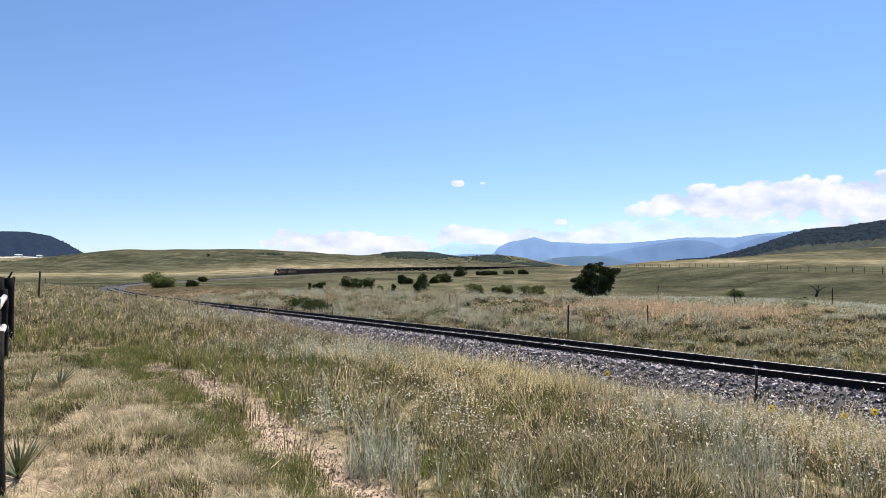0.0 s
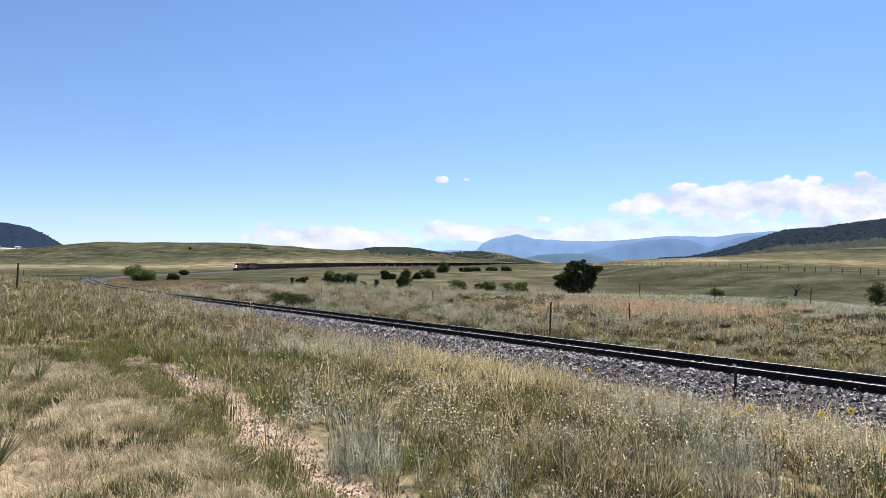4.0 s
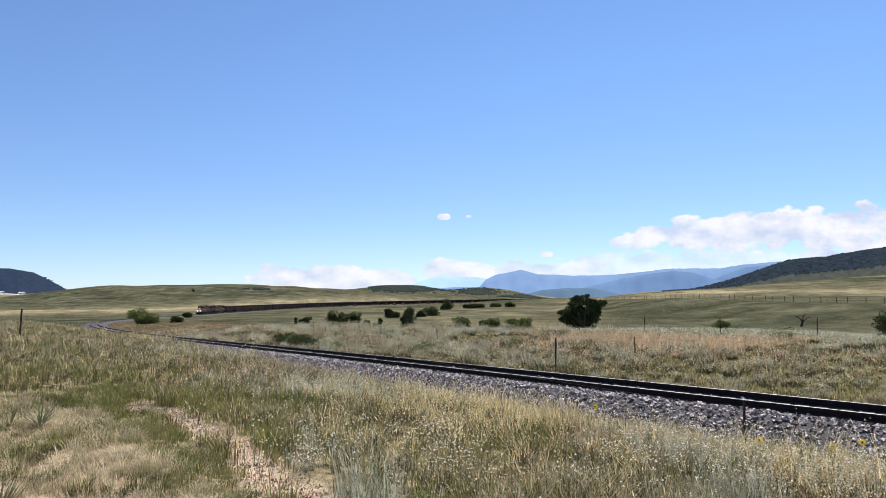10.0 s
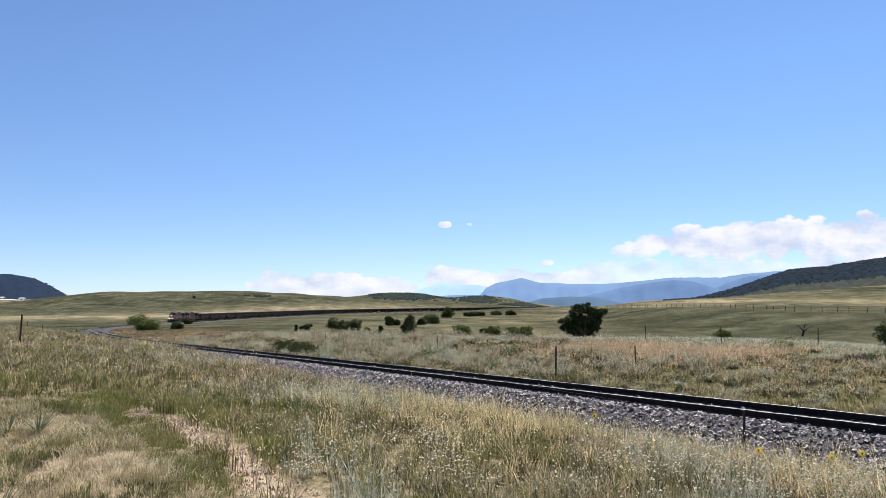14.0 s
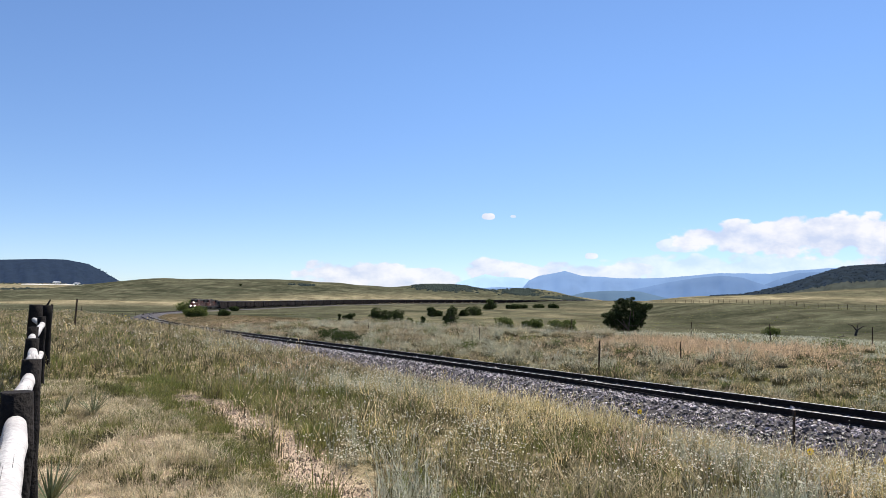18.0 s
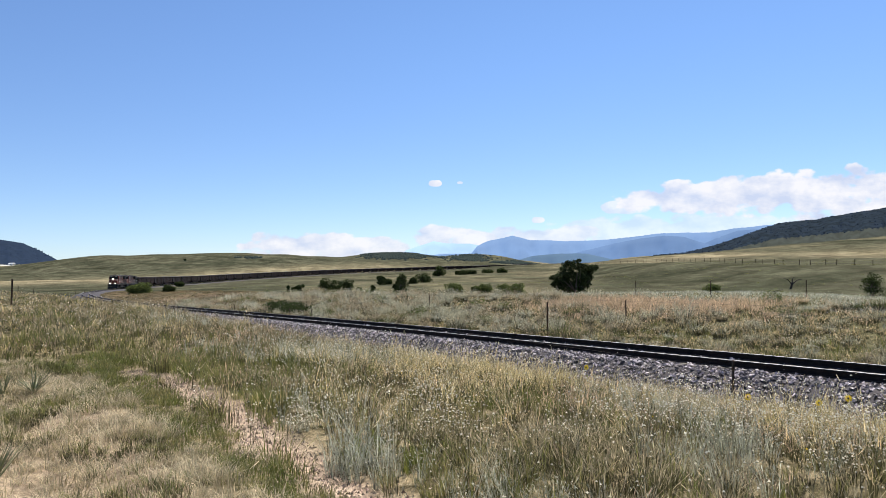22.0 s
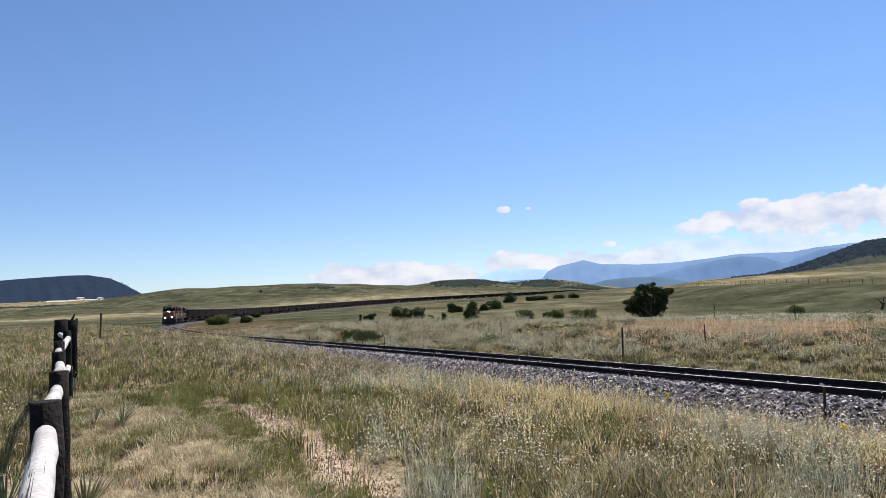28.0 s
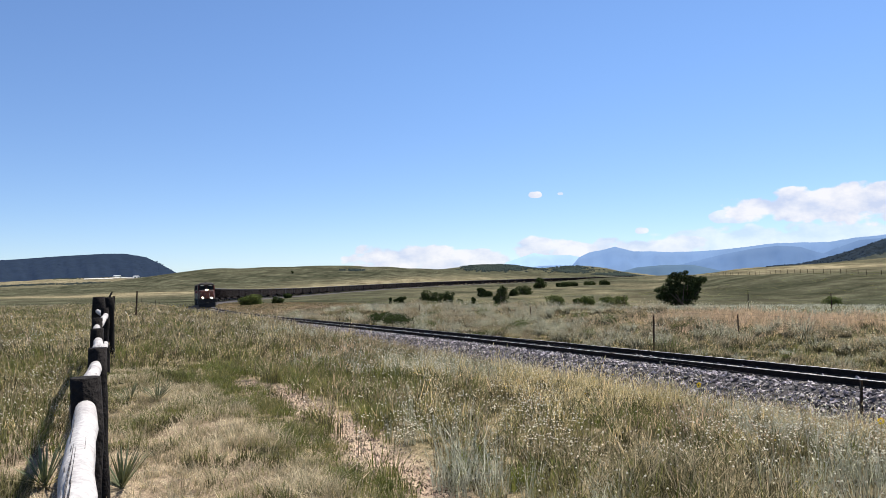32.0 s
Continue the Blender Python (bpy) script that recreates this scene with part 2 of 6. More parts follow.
def ground_material():
    """Dry prairie: soil, thatch and green, in drifts; bare worn strip beside the fence."""
    m = bpy.data.materials.new("prairie")
    m.use_nodes = True
    nt = m.node_tree
    N = lambda kind, **kw: _node(nt, kind, kw)
    L = nt.links.new
    b = nt.nodes["Principled BSDF"]
    b.inputs["Roughness"].default_value, b.inputs["Specular IOR Level"].default_value = 1.0, 0.0
    geo = N("ShaderNodeNewGeometry")
    pos = geo.outputs["Position"]

    def noise_(scale, detail=5.0, stretch=None, rough=0.55):
        n = N("ShaderNodeTexNoise")
        n.inputs["Scale"].default_value, n.inputs["Detail"].default_value, n.inputs["Roughness"].default_value = scale, detail, rough
        if stretch:
            mp = N("ShaderNodeMapping")
            mp.inputs["Scale"].default_value = stretch
            L(pos, mp.inputs[0]), L(mp.outputs[0], n.inputs["Vector"])
        else:
            L(pos, n.inputs["Vector"])
        return n.outputs["Fac"]

    def rng(v, a, b_, c=0.0, d=1.0):
        n = N("ShaderNodeMapRange", interpolation_type="SMOOTHSTEP")
        for k, x in zip(("From Min", "From Max", "To Min", "To Max"), (a, b_, c, d)):
            n.inputs[k].default_value = x
        L(v, n.inputs["Value"])
        return n.outputs[0]

    def mixc(f, a, b_):
        n = N("ShaderNodeMix", data_type="RGBA")
        for i, x in ((0, f), (6, a), (7, b_)):
            if isinstance(x, tuple):
                n.inputs[i].default_value = (*x, 1)
            elif isinstance(x, float):
                n.inputs[i].default_value = x
            else:
                L(x, n.inputs[i])
        return n.outputs[2]

    def M(op, a, b_):
        n = N("ShaderNodeMath", operation=op)
        for i, x in enumerate((a, b_)):
            if isinstance(x, (int, float)):
                n.inputs[i].default_value = x
            else:
                L(x, n.inputs[i])
        return n.outputs[0]

    cover = N("ShaderNodeAttribute", attribute_type="GEOMETRY", attribute_name="land")
    at = cover.outputs["Color"]
    sep = N("ShaderNodeSeparateColor")
    L(at, sep.inputs[0])
    gold, worn, near = sep.outputs[0], sep.outputs[1], sep.outputs[2]
    wide = noise_(0.009, 8.0, (0.8, 1.3, 1.0), 0.7)
    mid = noise_(0.028, 9.0, (0.7, 1.0, 1.0), 0.75)
    fine = noise_(3.5, 6.0, None, 0.7)
    grain = noise_(45.0, 3.0, None, 0.7)
    green = mixc(rng(mid, 0.41, 0.60), (0.041, 0.043, 0.027), (0.078, 0.076, 0.049))
    dry = mixc(rng(mid, 0.35, 0.65), (0.26, 0.22, 0.14), (0.14, 0.118, 0.070))
    far = mixc(M("MINIMUM", M("ADD", gold, rng(wide, 0.5, 0.72, 0.0, 0.22)), 1.0), green, dry)
    soil = mixc(rng(fine, 0.35, 0.65), (0.56, 0.43, 0.315), (0.27, 0.20, 0.145))
    thatch = mixc(rng(fine, 0.35, 0.6), (0.25, 0.20, 0.12), (0.06, 0.052, 0.026))
    thatch = mixc(gold, thatch, mixc(rng(fine, 0.35, 0.62), (0.15, 0.135, 0.075), (0.06, 0.056, 0.03)))
    close = mixc(M("MULTIPLY", worn, rng(fine, 0.3, 0.55, 0.5, 1.0)), thatch, soil)
    far = mixc(M("MULTIPLY", cover.outputs["Alpha"], rng(mid, 0.3, 0.55, 1.0, 0.55)), far, mixc(rng(mid, 0.4, 0.6), (0.21, 0.15, 0.10), (0.12, 0.092, 0.055)))
    col = mixc(near, far, close)
    fleck = noise_(0.16, 7.0, (0.6, 0.35, 1.0), 0.75)
    spots = N("ShaderNodeHueSaturation")
    L(rng(fleck, 0.34, 0.66, 0.72, 1.28), spots.inputs["Value"]), L(col, spots.inputs["Color"])
    col = mixc(near, spots.outputs[0], col)
    tufts = N("ShaderNodeHueSaturation")
    L(rng(noise_(0.075, 8.0, (1.0, 0.45, 1.0), 0.7), 0.36, 0.64, 0.74, 1.26), tufts.inputs["Value"]), L(col, tufts.inputs["Color"])
    col = mixc(near, tufts.outputs[0], col)
    h = N("ShaderNodeHueSaturation")
    L(rng(grain, 0.3, 0.7, 0.6, 1.35), h.inputs["Value"]), L(col, h.inputs["Color"])
    L(h.outputs[0], b.inputs["Base Color"])
    bp = N("ShaderNodeBump")
    bp.inputs["Strength"].default_value, bp.inputs["Distance"].default_value = 0.6, 0.05
    L(M("ADD", fine, M("MULTIPLY", grain, 0.4)), bp.inputs["Height"])
    hump = N("ShaderNodeBump")
    hump.inputs["Strength"].default_value, hump.inputs["Distance"].default_value = 0.25, 2.0
    L(M("MULTIPLY", mid, M("SUBTRACT", 1.0, near)), hump.inputs["Height"]), L(hump.outputs[0], bp.inputs["Normal"])
    L(bp.outputs[0], b.inputs["Normal"])
    return m


PRAIRIE = ground_material()
BALLAST = material("crushed_rock", (0.045, 0.038, 0.040), 0.9, 0, 0.6, 6.0, (0.03, 0.025, 0.026), 14.0, 1.0)
STONE = material("ballast_stone", (0.33, 0.285, 0.29), 0.55, 0, 0.25, 5.0, (0.055, 0.046, 0.048), 40.0, 0.3, island=0.85)
STEEL = material("worn_rail_head", (0.30, 0.29, 0.28), 0.48, 1.0, 0.15, 3.0, None, 90.0, 0.05)
RUST = material("rusty_rail_side", (0.026, 0.019, 0.016), 0.9, 0.1, 0.3, 5.0, (0.015, 0.011, 0.010), 70.0, 0.4)
TIE = material("creosoted_tie", (0.06, 0.05, 0.042), 0.9, 0, 0.35, 3.0, (0.1, 0.085, 0.07), 50.0, 0.5, rand=0.3)
OLDWOOD = material("dark_post_wood", (0.012, 0.0105, 0.010), 0.95, 0, 0.3, 6.0, (0.021, 0.018, 0.017), 40.0, 0.8, spec=0.08)
RAILWOOD = material("bleached_rail_wood", (0.41, 0.39, 0.38), 0.85, 0, 0.2, 3.0, (0.29, 0.27, 0.262), 45.0, 0.35)
CHECKS = material("wood_check", (0.05, 0.042, 0.038), 0.95, 0, 0.2)
TPOST = material("weathered_tpost", (0.045, 0.036, 0.03), 0.75, 0.3, 0.3, 12.0, (0.09, 0.05, 0.03), 60.0, 0.2)
WIRE = material("fence_wire", (0.12, 0.1, 0.09), 0.6, 0.6, 0.2)
LEAF = material("cottonwood_leaf", (0.052, 0.070, 0.021), 0.85, 0, 0.3, 0.8, (0.032, 0.045, 0.014), 3.0, 0, island=0.4, translucent=0.2, spec=0.08)
LEAF_PALE = material("willow_leaf", (0.125, 0.150, 0.044), 0.85, 0, 0.3, 0.8, (0.08, 0.10, 0.03), 3.0, 0, island=0.4, translucent=0.25, spec=0.08)
LEAF_DARK = material("dark_leaf", (0.052, 0.068, 0.024), 0.85, 0, 0.3, 0.8, (0.028, 0.038, 0.013), 3.0, 0, island=0.4, translucent=0.12, spec=0.08)
WEED = material("faded_weed", (0.405, 0.334, 0.22), 0.8, 0, 0.3, 1.2, (0.229, 0.189, 0.114), 4.0, 0, island=0.3, translucent=0.38)
BARK = material("bark", (0.10, 0.08, 0.06), 0.9, 0, 0.3, 4.0, None, 30.0, 0.7)
DEADWOOD = material("dead_wood", (0.05, 0.04, 0.034), 0.9, 0, 0.3, 4.0, None, 30.0, 0.6)
GRASS_DRY = material("dry_grass", (0.54, 0.43, 0.24), 0.7, 0, 0.36, 2.5, (0.27, 0.215, 0.10), 9.0, 0, island=0.55, translucent=0.5)
GRASS_GREEN = material("green_grass", (0.101, 0.119, 0.0264), 0.65, 0, 0.36, 2.5, (0.176, 0.163, 0.0572), 9.0, 0, island=0.5, translucent=0.45)
GRASS_RED = material("seeding_grass", (0.56, 0.415, 0.27), 0.7, 0, 0.36, 2.5, (0.36, 0.265, 0.165), 9.0, 0, island=0.35, translucent=0.5)
SAGE = material("sage_leaf", (0.466, 0.462, 0.361), 0.8, 0, 0.36, 2.5, (0.264, 0.268, 0.189), 9.0, 0, island=0.38, translucent=0.45)
GRASS_GOLD = material("tall_straw_grass", (0.68, 0.55, 0.29), 0.7, 0, 0.36, 2.5, (0.38, 0.315, 0.135), 9.0, 0, island=0.5, translucent=0.5)
# blade feet: greener brown of their own, darkened further for shade among the stems
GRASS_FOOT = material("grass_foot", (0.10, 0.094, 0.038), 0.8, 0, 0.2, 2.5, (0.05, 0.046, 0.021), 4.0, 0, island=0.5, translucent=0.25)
FORB = material("weathered_forb", (0.54, 0.46, 0.29), 0.8, 0, 0.36, 2.5, (0.28, 0.24, 0.13), 9.0, 0, island=0.5, translucent=0.35)
BANK_WEED = material("olive_bank_weed", (0.44, 0.422, 0.299), 0.8, 0, 0.3, 1.2, (0.255, 0.242, 0.163), 4.0, 0, island=0.3, translucent=0.38)
CREAM_HEAD = material("cream_flower_head", (0.76, 0.71, 0.56), 0.8, 0, 0.1, 2.0, None, 6.0, 0, island=0.3, translucent=0.4)
GRASS_BROWN = material("brown_prairie_grass", (0.299, 0.233, 0.128), 0.7, 0, 0.36, 2.5, (0.158, 0.123, 0.0616), 9.0, 0, island=0.4, translucent=0.4)
STALK = material("brown_flower_stalk", (0.405, 0.334, 0.211), 0.8, 0, 0.36, 2.5, (0.22, 0.18, 0.106), 9.0, 0, island=0.35, translucent=0.35)
# dark foot of the bank weeds: shade between the stems put into the colour
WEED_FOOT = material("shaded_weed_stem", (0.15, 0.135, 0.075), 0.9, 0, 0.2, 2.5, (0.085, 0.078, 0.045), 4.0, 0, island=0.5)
STRAW = material("trampled_straw", (0.528, 0.453, 0.299), 0.7, 0, 0.36, 2.5, (0.246, 0.207, 0.119), 9.0, 0, island=0.5, translucent=0.4)
CLOD = material("dry_clod", (0.46, 0.36, 0.265), 0.9, 0, 0.2, 3.0, (0.17, 0.13, 0.095), 30.0, 0.3, island=0.6)
EAR = material("pale_grass_ear", (0.80, 0.72, 0.50), 0.7, 0, 0.15, 2.5, (0.62, 0.53, 0.34), 6.0, 0, island=0.3, translucent=0.5)
SEED = material("white_seed_head", (0.88, 0.84, 0.73), 0.8, 0, 0.1, 2.0, None, 6.0, 0, island=0.2, translucent=0.6)
YELLOW = material("yellow_petal", (0.75, 0.53, 0.03), 0.6, 0, 0.1, 2.0, None, 6.0, 0, island=0.2, translucent=0.3)
YUCCA = material("yucca_leaf", (0.13, 0.155, 0.075), 0.5, 0, 0.2, 5.0, (0.2, 0.2, 0.1), 20.0, 0, island=0.3, translucent=0.15)


# ---------------------------------------------------------------- building blocks
def mesh_of(name, verts, faces, mats, index=None, smooth=False):
    me = bpy.data.meshes.new(name)
    me.from_pydata(verts, [], faces)
    for m in mats if isinstance(mats, (list, tuple)) else (mats,):
        me.materials.append(m)
    if index is not None:
        me.polygons.foreach_set("material_index", index)
    if smooth:
        me.polygons.foreach_set("use_smooth", [True] * len(me.polygons))
    me.update()
    return me


def fast_mesh(name, verts, faces, mats, index=None, smooth=False):
    """A mesh from arrays: verts (n, 3), faces (m, 3 or 4)."""
    me = bpy.data.meshes.new(name)
    verts, faces = np.asarray(verts, np.float32), np.asarray(faces, np.int32)
    k = faces.shape[1]
    me.vertices.add(len(verts)), me.loops.add(faces.size), me.polygons.add(len(faces))
    me.vertices.foreach_set("co", verts.ravel())
    me.loops.foreach_set("vertex_index", faces.ravel())
    me.polygons.foreach_set("loop_start", np.arange(0, faces.size, k, dtype=np.int32))
    for m in mats if isinstance(mats, (list, tuple)) else (mats,):
        me.materials.append(m)
    if index is not None:
        me.polygons.foreach_set("material_index", np.asarray(index, np.int32))
    me.polygons.foreach_set("use_smooth", np.full(len(faces), smooth))
    me.update(calc_edges=True)
    return me


def part(name, bm, mat, parent, label="", m=None):
    """Links a bmesh, or a finished mesh, as one object under a thing or part."""
    if isinstance(bm, bmesh.types.BMesh):
        me = bpy.data.meshes.new(name)
        bm.to_mesh(me)
        bm.free()
        me.materials.append(mat)
    else:
        me = bm
    ob = new(name, me)
    ob.parent = parent
    if m is not None:
        ob.matrix_basis = m
    if label:
        ob["label"] = label
    return ob


def box(bm, x0, x1, y0, y1, z0, z1, bevel=0.0):
    r = bmesh.ops.create_cube(bm, size=1.0, matrix=Matrix.Translation(((x0 + x1) / 2, (y0 + y1) / 2, (z0 + z1) / 2))
                              @ Matrix.Diagonal((x1 - x0, y1 - y0, z1 - z0, 1)))
    if bevel:
        edges = list({e for v in r["verts"] for e in v.link_edges})
        bmesh.ops.bevel(bm, geom=edges, offset=bevel, segments=1, affect="EDGES", profile=0.5)
    return bm


def tube(bm, a, b, ra, rb=None, sides=8, cap=True):
    a, b = Vector(a), Vector(b)
    d = b - a
    m = Matrix.Translation((a + b) / 2) @ d.to_track_quat("Z", "Y").to_matrix().to_4x4()
    bmesh.ops.create_cone(bm, cap_ends=cap, segments=sides, radius1=ra, radius2=ra if rb is None else rb, depth=d.length, matrix=m)
    return bm


def smooth01(t):
    t = np.clip(t, 0, 1)
    return t * t * (3 - 2 * t)


# ---------------------------------------------------------------- the line in plan
def line_curve():
    ds = 2.0
    s = np.arange(-160, 1700, ds)
    k = np.interp(s, BEND_AT, BEND)
    k[s < 0] = 0
    k[s > 900] = FAR_BEND
    g = np.interp(s, GRADE_AT, GRADE)
    i0 = int(np.argmin(abs(s)))
    h = -np.cumsum(k) * ds
    h += LINE_HEADING - h[i0]
    x, y, z = np.cumsum(-np.sin(h)) * ds, np.cumsum(np.cos(h)) * ds, np.cumsum(g) * ds
    x += LINE_OFFSET * math.cos(LINE_HEADING) - x[i0]
    y += LINE_OFFSET * math.sin(LINE_HEADING) - y[i0]
    z += LINE_Z - z[i0]
    return s, x, y, z, h


FAR_BEND = 0.0012
LS, LX, LY, LZ, LH = line_curve()


def on_line(s):
    return Vector((float(np.interp(s, LS, LX)), float(np.interp(s, LS, LY)), float(np.interp(s, LS, LZ))))


def beside_line(x, y):
    """Nearest place on the line: distance to its far side (negative: this side), rail height, distance along."""
    x, y = np.asarray(x, float), np.asarray(y, float)
    shape = x.shape
    x, y = x.ravel(), y.ravel()
    best = np.full(x.size, 1e18)
    idx = np.zeros(x.size, int)
    for i in range(0, len(LS), 3):
        d = (x - LX[i]) ** 2 + (y - LY[i]) ** 2
        w = d < best
        best[w], idx[w] = d[w], i
    u = (x - LX[idx]) * np.cos(LH[idx]) + (y - LY[idx]) * np.sin(LH[idx])
    along = -(x - LX[idx]) * np.sin(LH[idx]) + (y - LY[idx]) * np.cos(LH[idx])
    s = LS[idx] + along
    far = np.abs(along) > 8
    u = np.where(far, np.sign(u) * np.sqrt(best), u)
    return u.reshape(shape), np.interp(s, LS, LZ).reshape(shape), s.reshape(shape)


# ---------------------------------------------------------------- the land
# hills: place, half widths across and along the view, height
HILLS = (
    (-525, 1090, 140, 200, 13.0),
    (-320, 1130, 205, 240, 22.3),
    (-130, 1180, 170, 240, 6.6),
    (-85, 1480, 120, 170, 18.1),
    (10, 1500, 120, 150, 7.3),
    (130, 1650, 90, 130, 18.5),
    (250, 1500, 180, 160, 0.5),
    (420, 760, 330, 200, 6.6),
    (900, 900, 450, 350, 40.8),
    (700, 1500, 400, 300, 0.5),
    (-1120, 1930, 420, 400, 25.5),
    (-800, 1320, 200, 200, 1.0),
)


def land(x, y):
    x, y = np.asarray(x, float), np.asarray(y, float)
    r = np.hypot(x, y)
    u, zt, s = beside_line(x, y)
    left = -0.010 * np.clip(r - 25, 0, 380)
    drop = np.maximum(0, zt + 5.4)
    edge = 20 + 14 * np.exp(-((s - 41) / 17) ** 2)
    right = zt - 0.42 + 0.65 * smooth01((u - 4) / 15) - drop * 1.05 * smooth01((u - edge) / 55)
    side = smooth01((u + 2) / 4)
    base = left * (1 - side) + right * side
    # beyond the near ground the valley floor takes over
    far = smooth01((r - 130) / 160)
    west = smooth01((-23.5 - np.degrees(np.arctan2(x, np.maximum(y, 1e-6)))) / 5)
    vale = np.exp(-((np.degrees(np.arctan2(x, np.maximum(y, 1e-6))) - 11.5) / 3.3) ** 2)
    plain = -4.6 + (0.0135 - 0.0076 * west - 0.0120 * vale) * np.clip(r - 560, 0, None)
    base = base * (1 - far) + plain * far
    for hx, hy, wx, wy, hh in HILLS:
        base = base + hh * np.exp(-(((x - hx) / wx) ** 2 + ((y - hy) / wy) ** 2))
    # swells and gullies of the pastures
    swell = np.sin(x * 0.021 + 1.4 * np.sin(y * 0.013)) * np.sin(y * 0.024 + 0.8 * np.sin(x * 0.017)) + 0.5 * np.sin(x * 0.06 + y * 0.045 + np.sin(x * 0.03))
    base = base + swell * (0.55 * smooth01((r - 110) / 100) + 0.5 * smooth01((r - 380) / 400)) * smooth01((np.abs(u) - 8) / 40)
    # hillside below the pasture fence
    ramp = smooth01((x - 66) / 50) * smooth01((r - 165) / 60) * (1 - smooth01((r - 470) / 130)) * (y > 0)
    base = base * (1 - ramp) + (-0.2 + 2.1 * np.clip((y - 187) / 158, -0.3, 1.0) + 0.25 * swell) * ramp
    # open ground on both sides of the far leg
    open_ = (1 - smooth01((np.abs(u) - 12) / 130)) * smooth01((r - 330) / 80)
    base = base - np.maximum(base - (zt - 0.9), 0) * open_
    # roadbed
    bed = zt - 0.62
    buried = smooth01((s - 12) / 34) * (u < 0)
    reach = 3.6 - 0.4 * buried + 0.012 * np.clip(r - 90, 0, None)
    w = 1 - smooth01((np.abs(u) - reach) / np.where(u < 0, 9.0 - 1.8 * buried + 0.02 * np.clip(r - 60, 0, None), 5.0 + 0.03 * r))
    base = base * (1 - w) + bed * w
    return base


def bumps(x, y):
    return 0.05 * np.sin(x * 1.3 + 1.7 * np.sin(y * 0.7)) * np.sin(y * 1.1 + x * 0.4) + 0.03 * np.sin(x * 3.1 + y * 2.3)


def land_z(x, y):
    return land(x, y) + bumps(np.asarray(x, float), np.asarray(y, float)) * np.clip(1 - np.hypot(x, y) / 80, 0, 1)


# worn wheel tracks beside the fence
FENCE_AZ = radians(-30.7)


def fence_frame(x, y):
    """Distance right of the fence line and along it."""
    x, y = np.asarray(x, float) + 0.08, np.asarray(y, float)
    return x * math.cos(FENCE_AZ) - y * math.sin(FENCE_AZ), x * math.sin(FENCE_AZ) + y * math.cos(FENCE_AZ)


def wobble(a):
    return 0.10 * np.sin(a * 0.9) + 0.06 * np.sin(a * 2.3 + 1)


def build_ground():
    az = np.radians(np.unique(np.concatenate([np.arange(-52, 52.01, 0.3), np.arange(52, 308.1, 4)])))
    az = az[:-1] if abs(az[-1] - az[0] - 2 * math.pi) < 1e-6 else az
    rr = [0.0]
    r = 0.7
    while r < 4700:
        rr.append(r)
        r *= 1.034
    rr.append(4700.0)
    rr = np.array(rr[1:])
    A, R = np.meshgrid(az, rr)
    X, Y = R * np.sin(A), R * np.cos(A)
    Z = land_z(X, Y)
    verts = np.concatenate([np.stack([X.ravel(), Y.ravel(), Z.ravel()], 1), [[0, 0, float(land_z(0.0, 0.0))]]])
    n, k = len(az), len(rr)
    j = np.arange(n)
    jn = (j + 1) % n
    quads = np.concatenate([np.stack([i * n + j, i * n + jn, (i + 1) * n + jn, (i + 1) * n + j], 1) for i in range(k - 1)])
    inner = np.stack([np.full(n, n * k), jn, j, j], 1)[:, :3]
    tris = np.concatenate([np.concatenate([quads[:, [0, 1, 2]], quads[:, [0, 2, 3]]]), inner])[:, ::-1]
    me = fast_mesh("ground", verts, tris, PRAIRIE, smooth=True)
    # land cover: dry share, worn soil, near ground
    x, y = verts[:, 0], verts[:, 1]
    r = np.hypot(x, y)
    azd = np.degrees(np.arctan2(x, y))
    across, along = fence_frame(x, y)
    gold = np.exp(-((r - np.maximum(640, 690 + 14 * (azd + 18))) / 85) ** 2) * smooth01((6 - azd) / 12)
    strip = np.clip(0.45 + 0.5 * np.sin(r * 0.045 + azd * 0.25) + 0.4 * np.sin(r * 0.021 - azd * 0.4), 0, 1)
    gold = np.maximum(gold, smooth01((azd - 7) / 5) * (smooth01((r - 630) / 40) * smooth01((850 - r) / 90) * (0.25 + 0.6 * strip) + 0.35 * strip ** 3 * smooth01((r - 800) / 100)))
    gold = np.maximum(gold, 0.7 * smooth01((r - 1500) / 500))
    # browner grass down the valley, greyer patches on the green pasture
    dale = smooth01((r - 130) / 60) * smooth01((620 - r) / 60) * (r < 640)
    mix = np.clip(0.5 + 0.35 * np.sin(r * 0.05 + azd * 0.5 + 1.5 * np.sin(azd * 0.35)) + 0.3 * np.sin(r * 0.023 + azd * 1.1), 0, 1)
    gold = np.maximum(gold, dale * smooth01((azd + 12) / 6) * (0.30 - 0.28 * smooth01((azd - 10) / 5) + 0.08 * smooth01((azd - 1) / 4) * smooth01((12 - azd) / 3)) * mix)
    u, zt, s = beside_line(x, y)
    mound = smooth01((u - 1.5) / 3) * smooth01((30 - u) / 14) * smooth01((s - 95) / 30) * smooth01((250 - s) / 40)
    worn = np.exp(-((across - 2.42 - wobble(along)) / 0.25) ** 2) * smooth01((13.5 - along) / 2.5)
    worn = np.maximum(worn, 0.52 * smooth01((across + 1.4) / 0.4) * smooth01((1.7 - across) / 0.6) * smooth01((14 - along) / 5))
    gold = np.where(r < 125, smooth01(u / 4) * smooth01((95 - s) / 30), gold)
    near = smooth01((120 - r) / 50)
    col = me.color_attributes.new("land", "FLOAT_COLOR", "POINT")
    col.data.foreach_set("color", np.stack([gold, worn, near, mound], 1).astype(np.float32).ravel())
    return tagged(new("ground", me), "rolling dry prairie with green and golden grass", "ground", kind="structure")


build_ground()

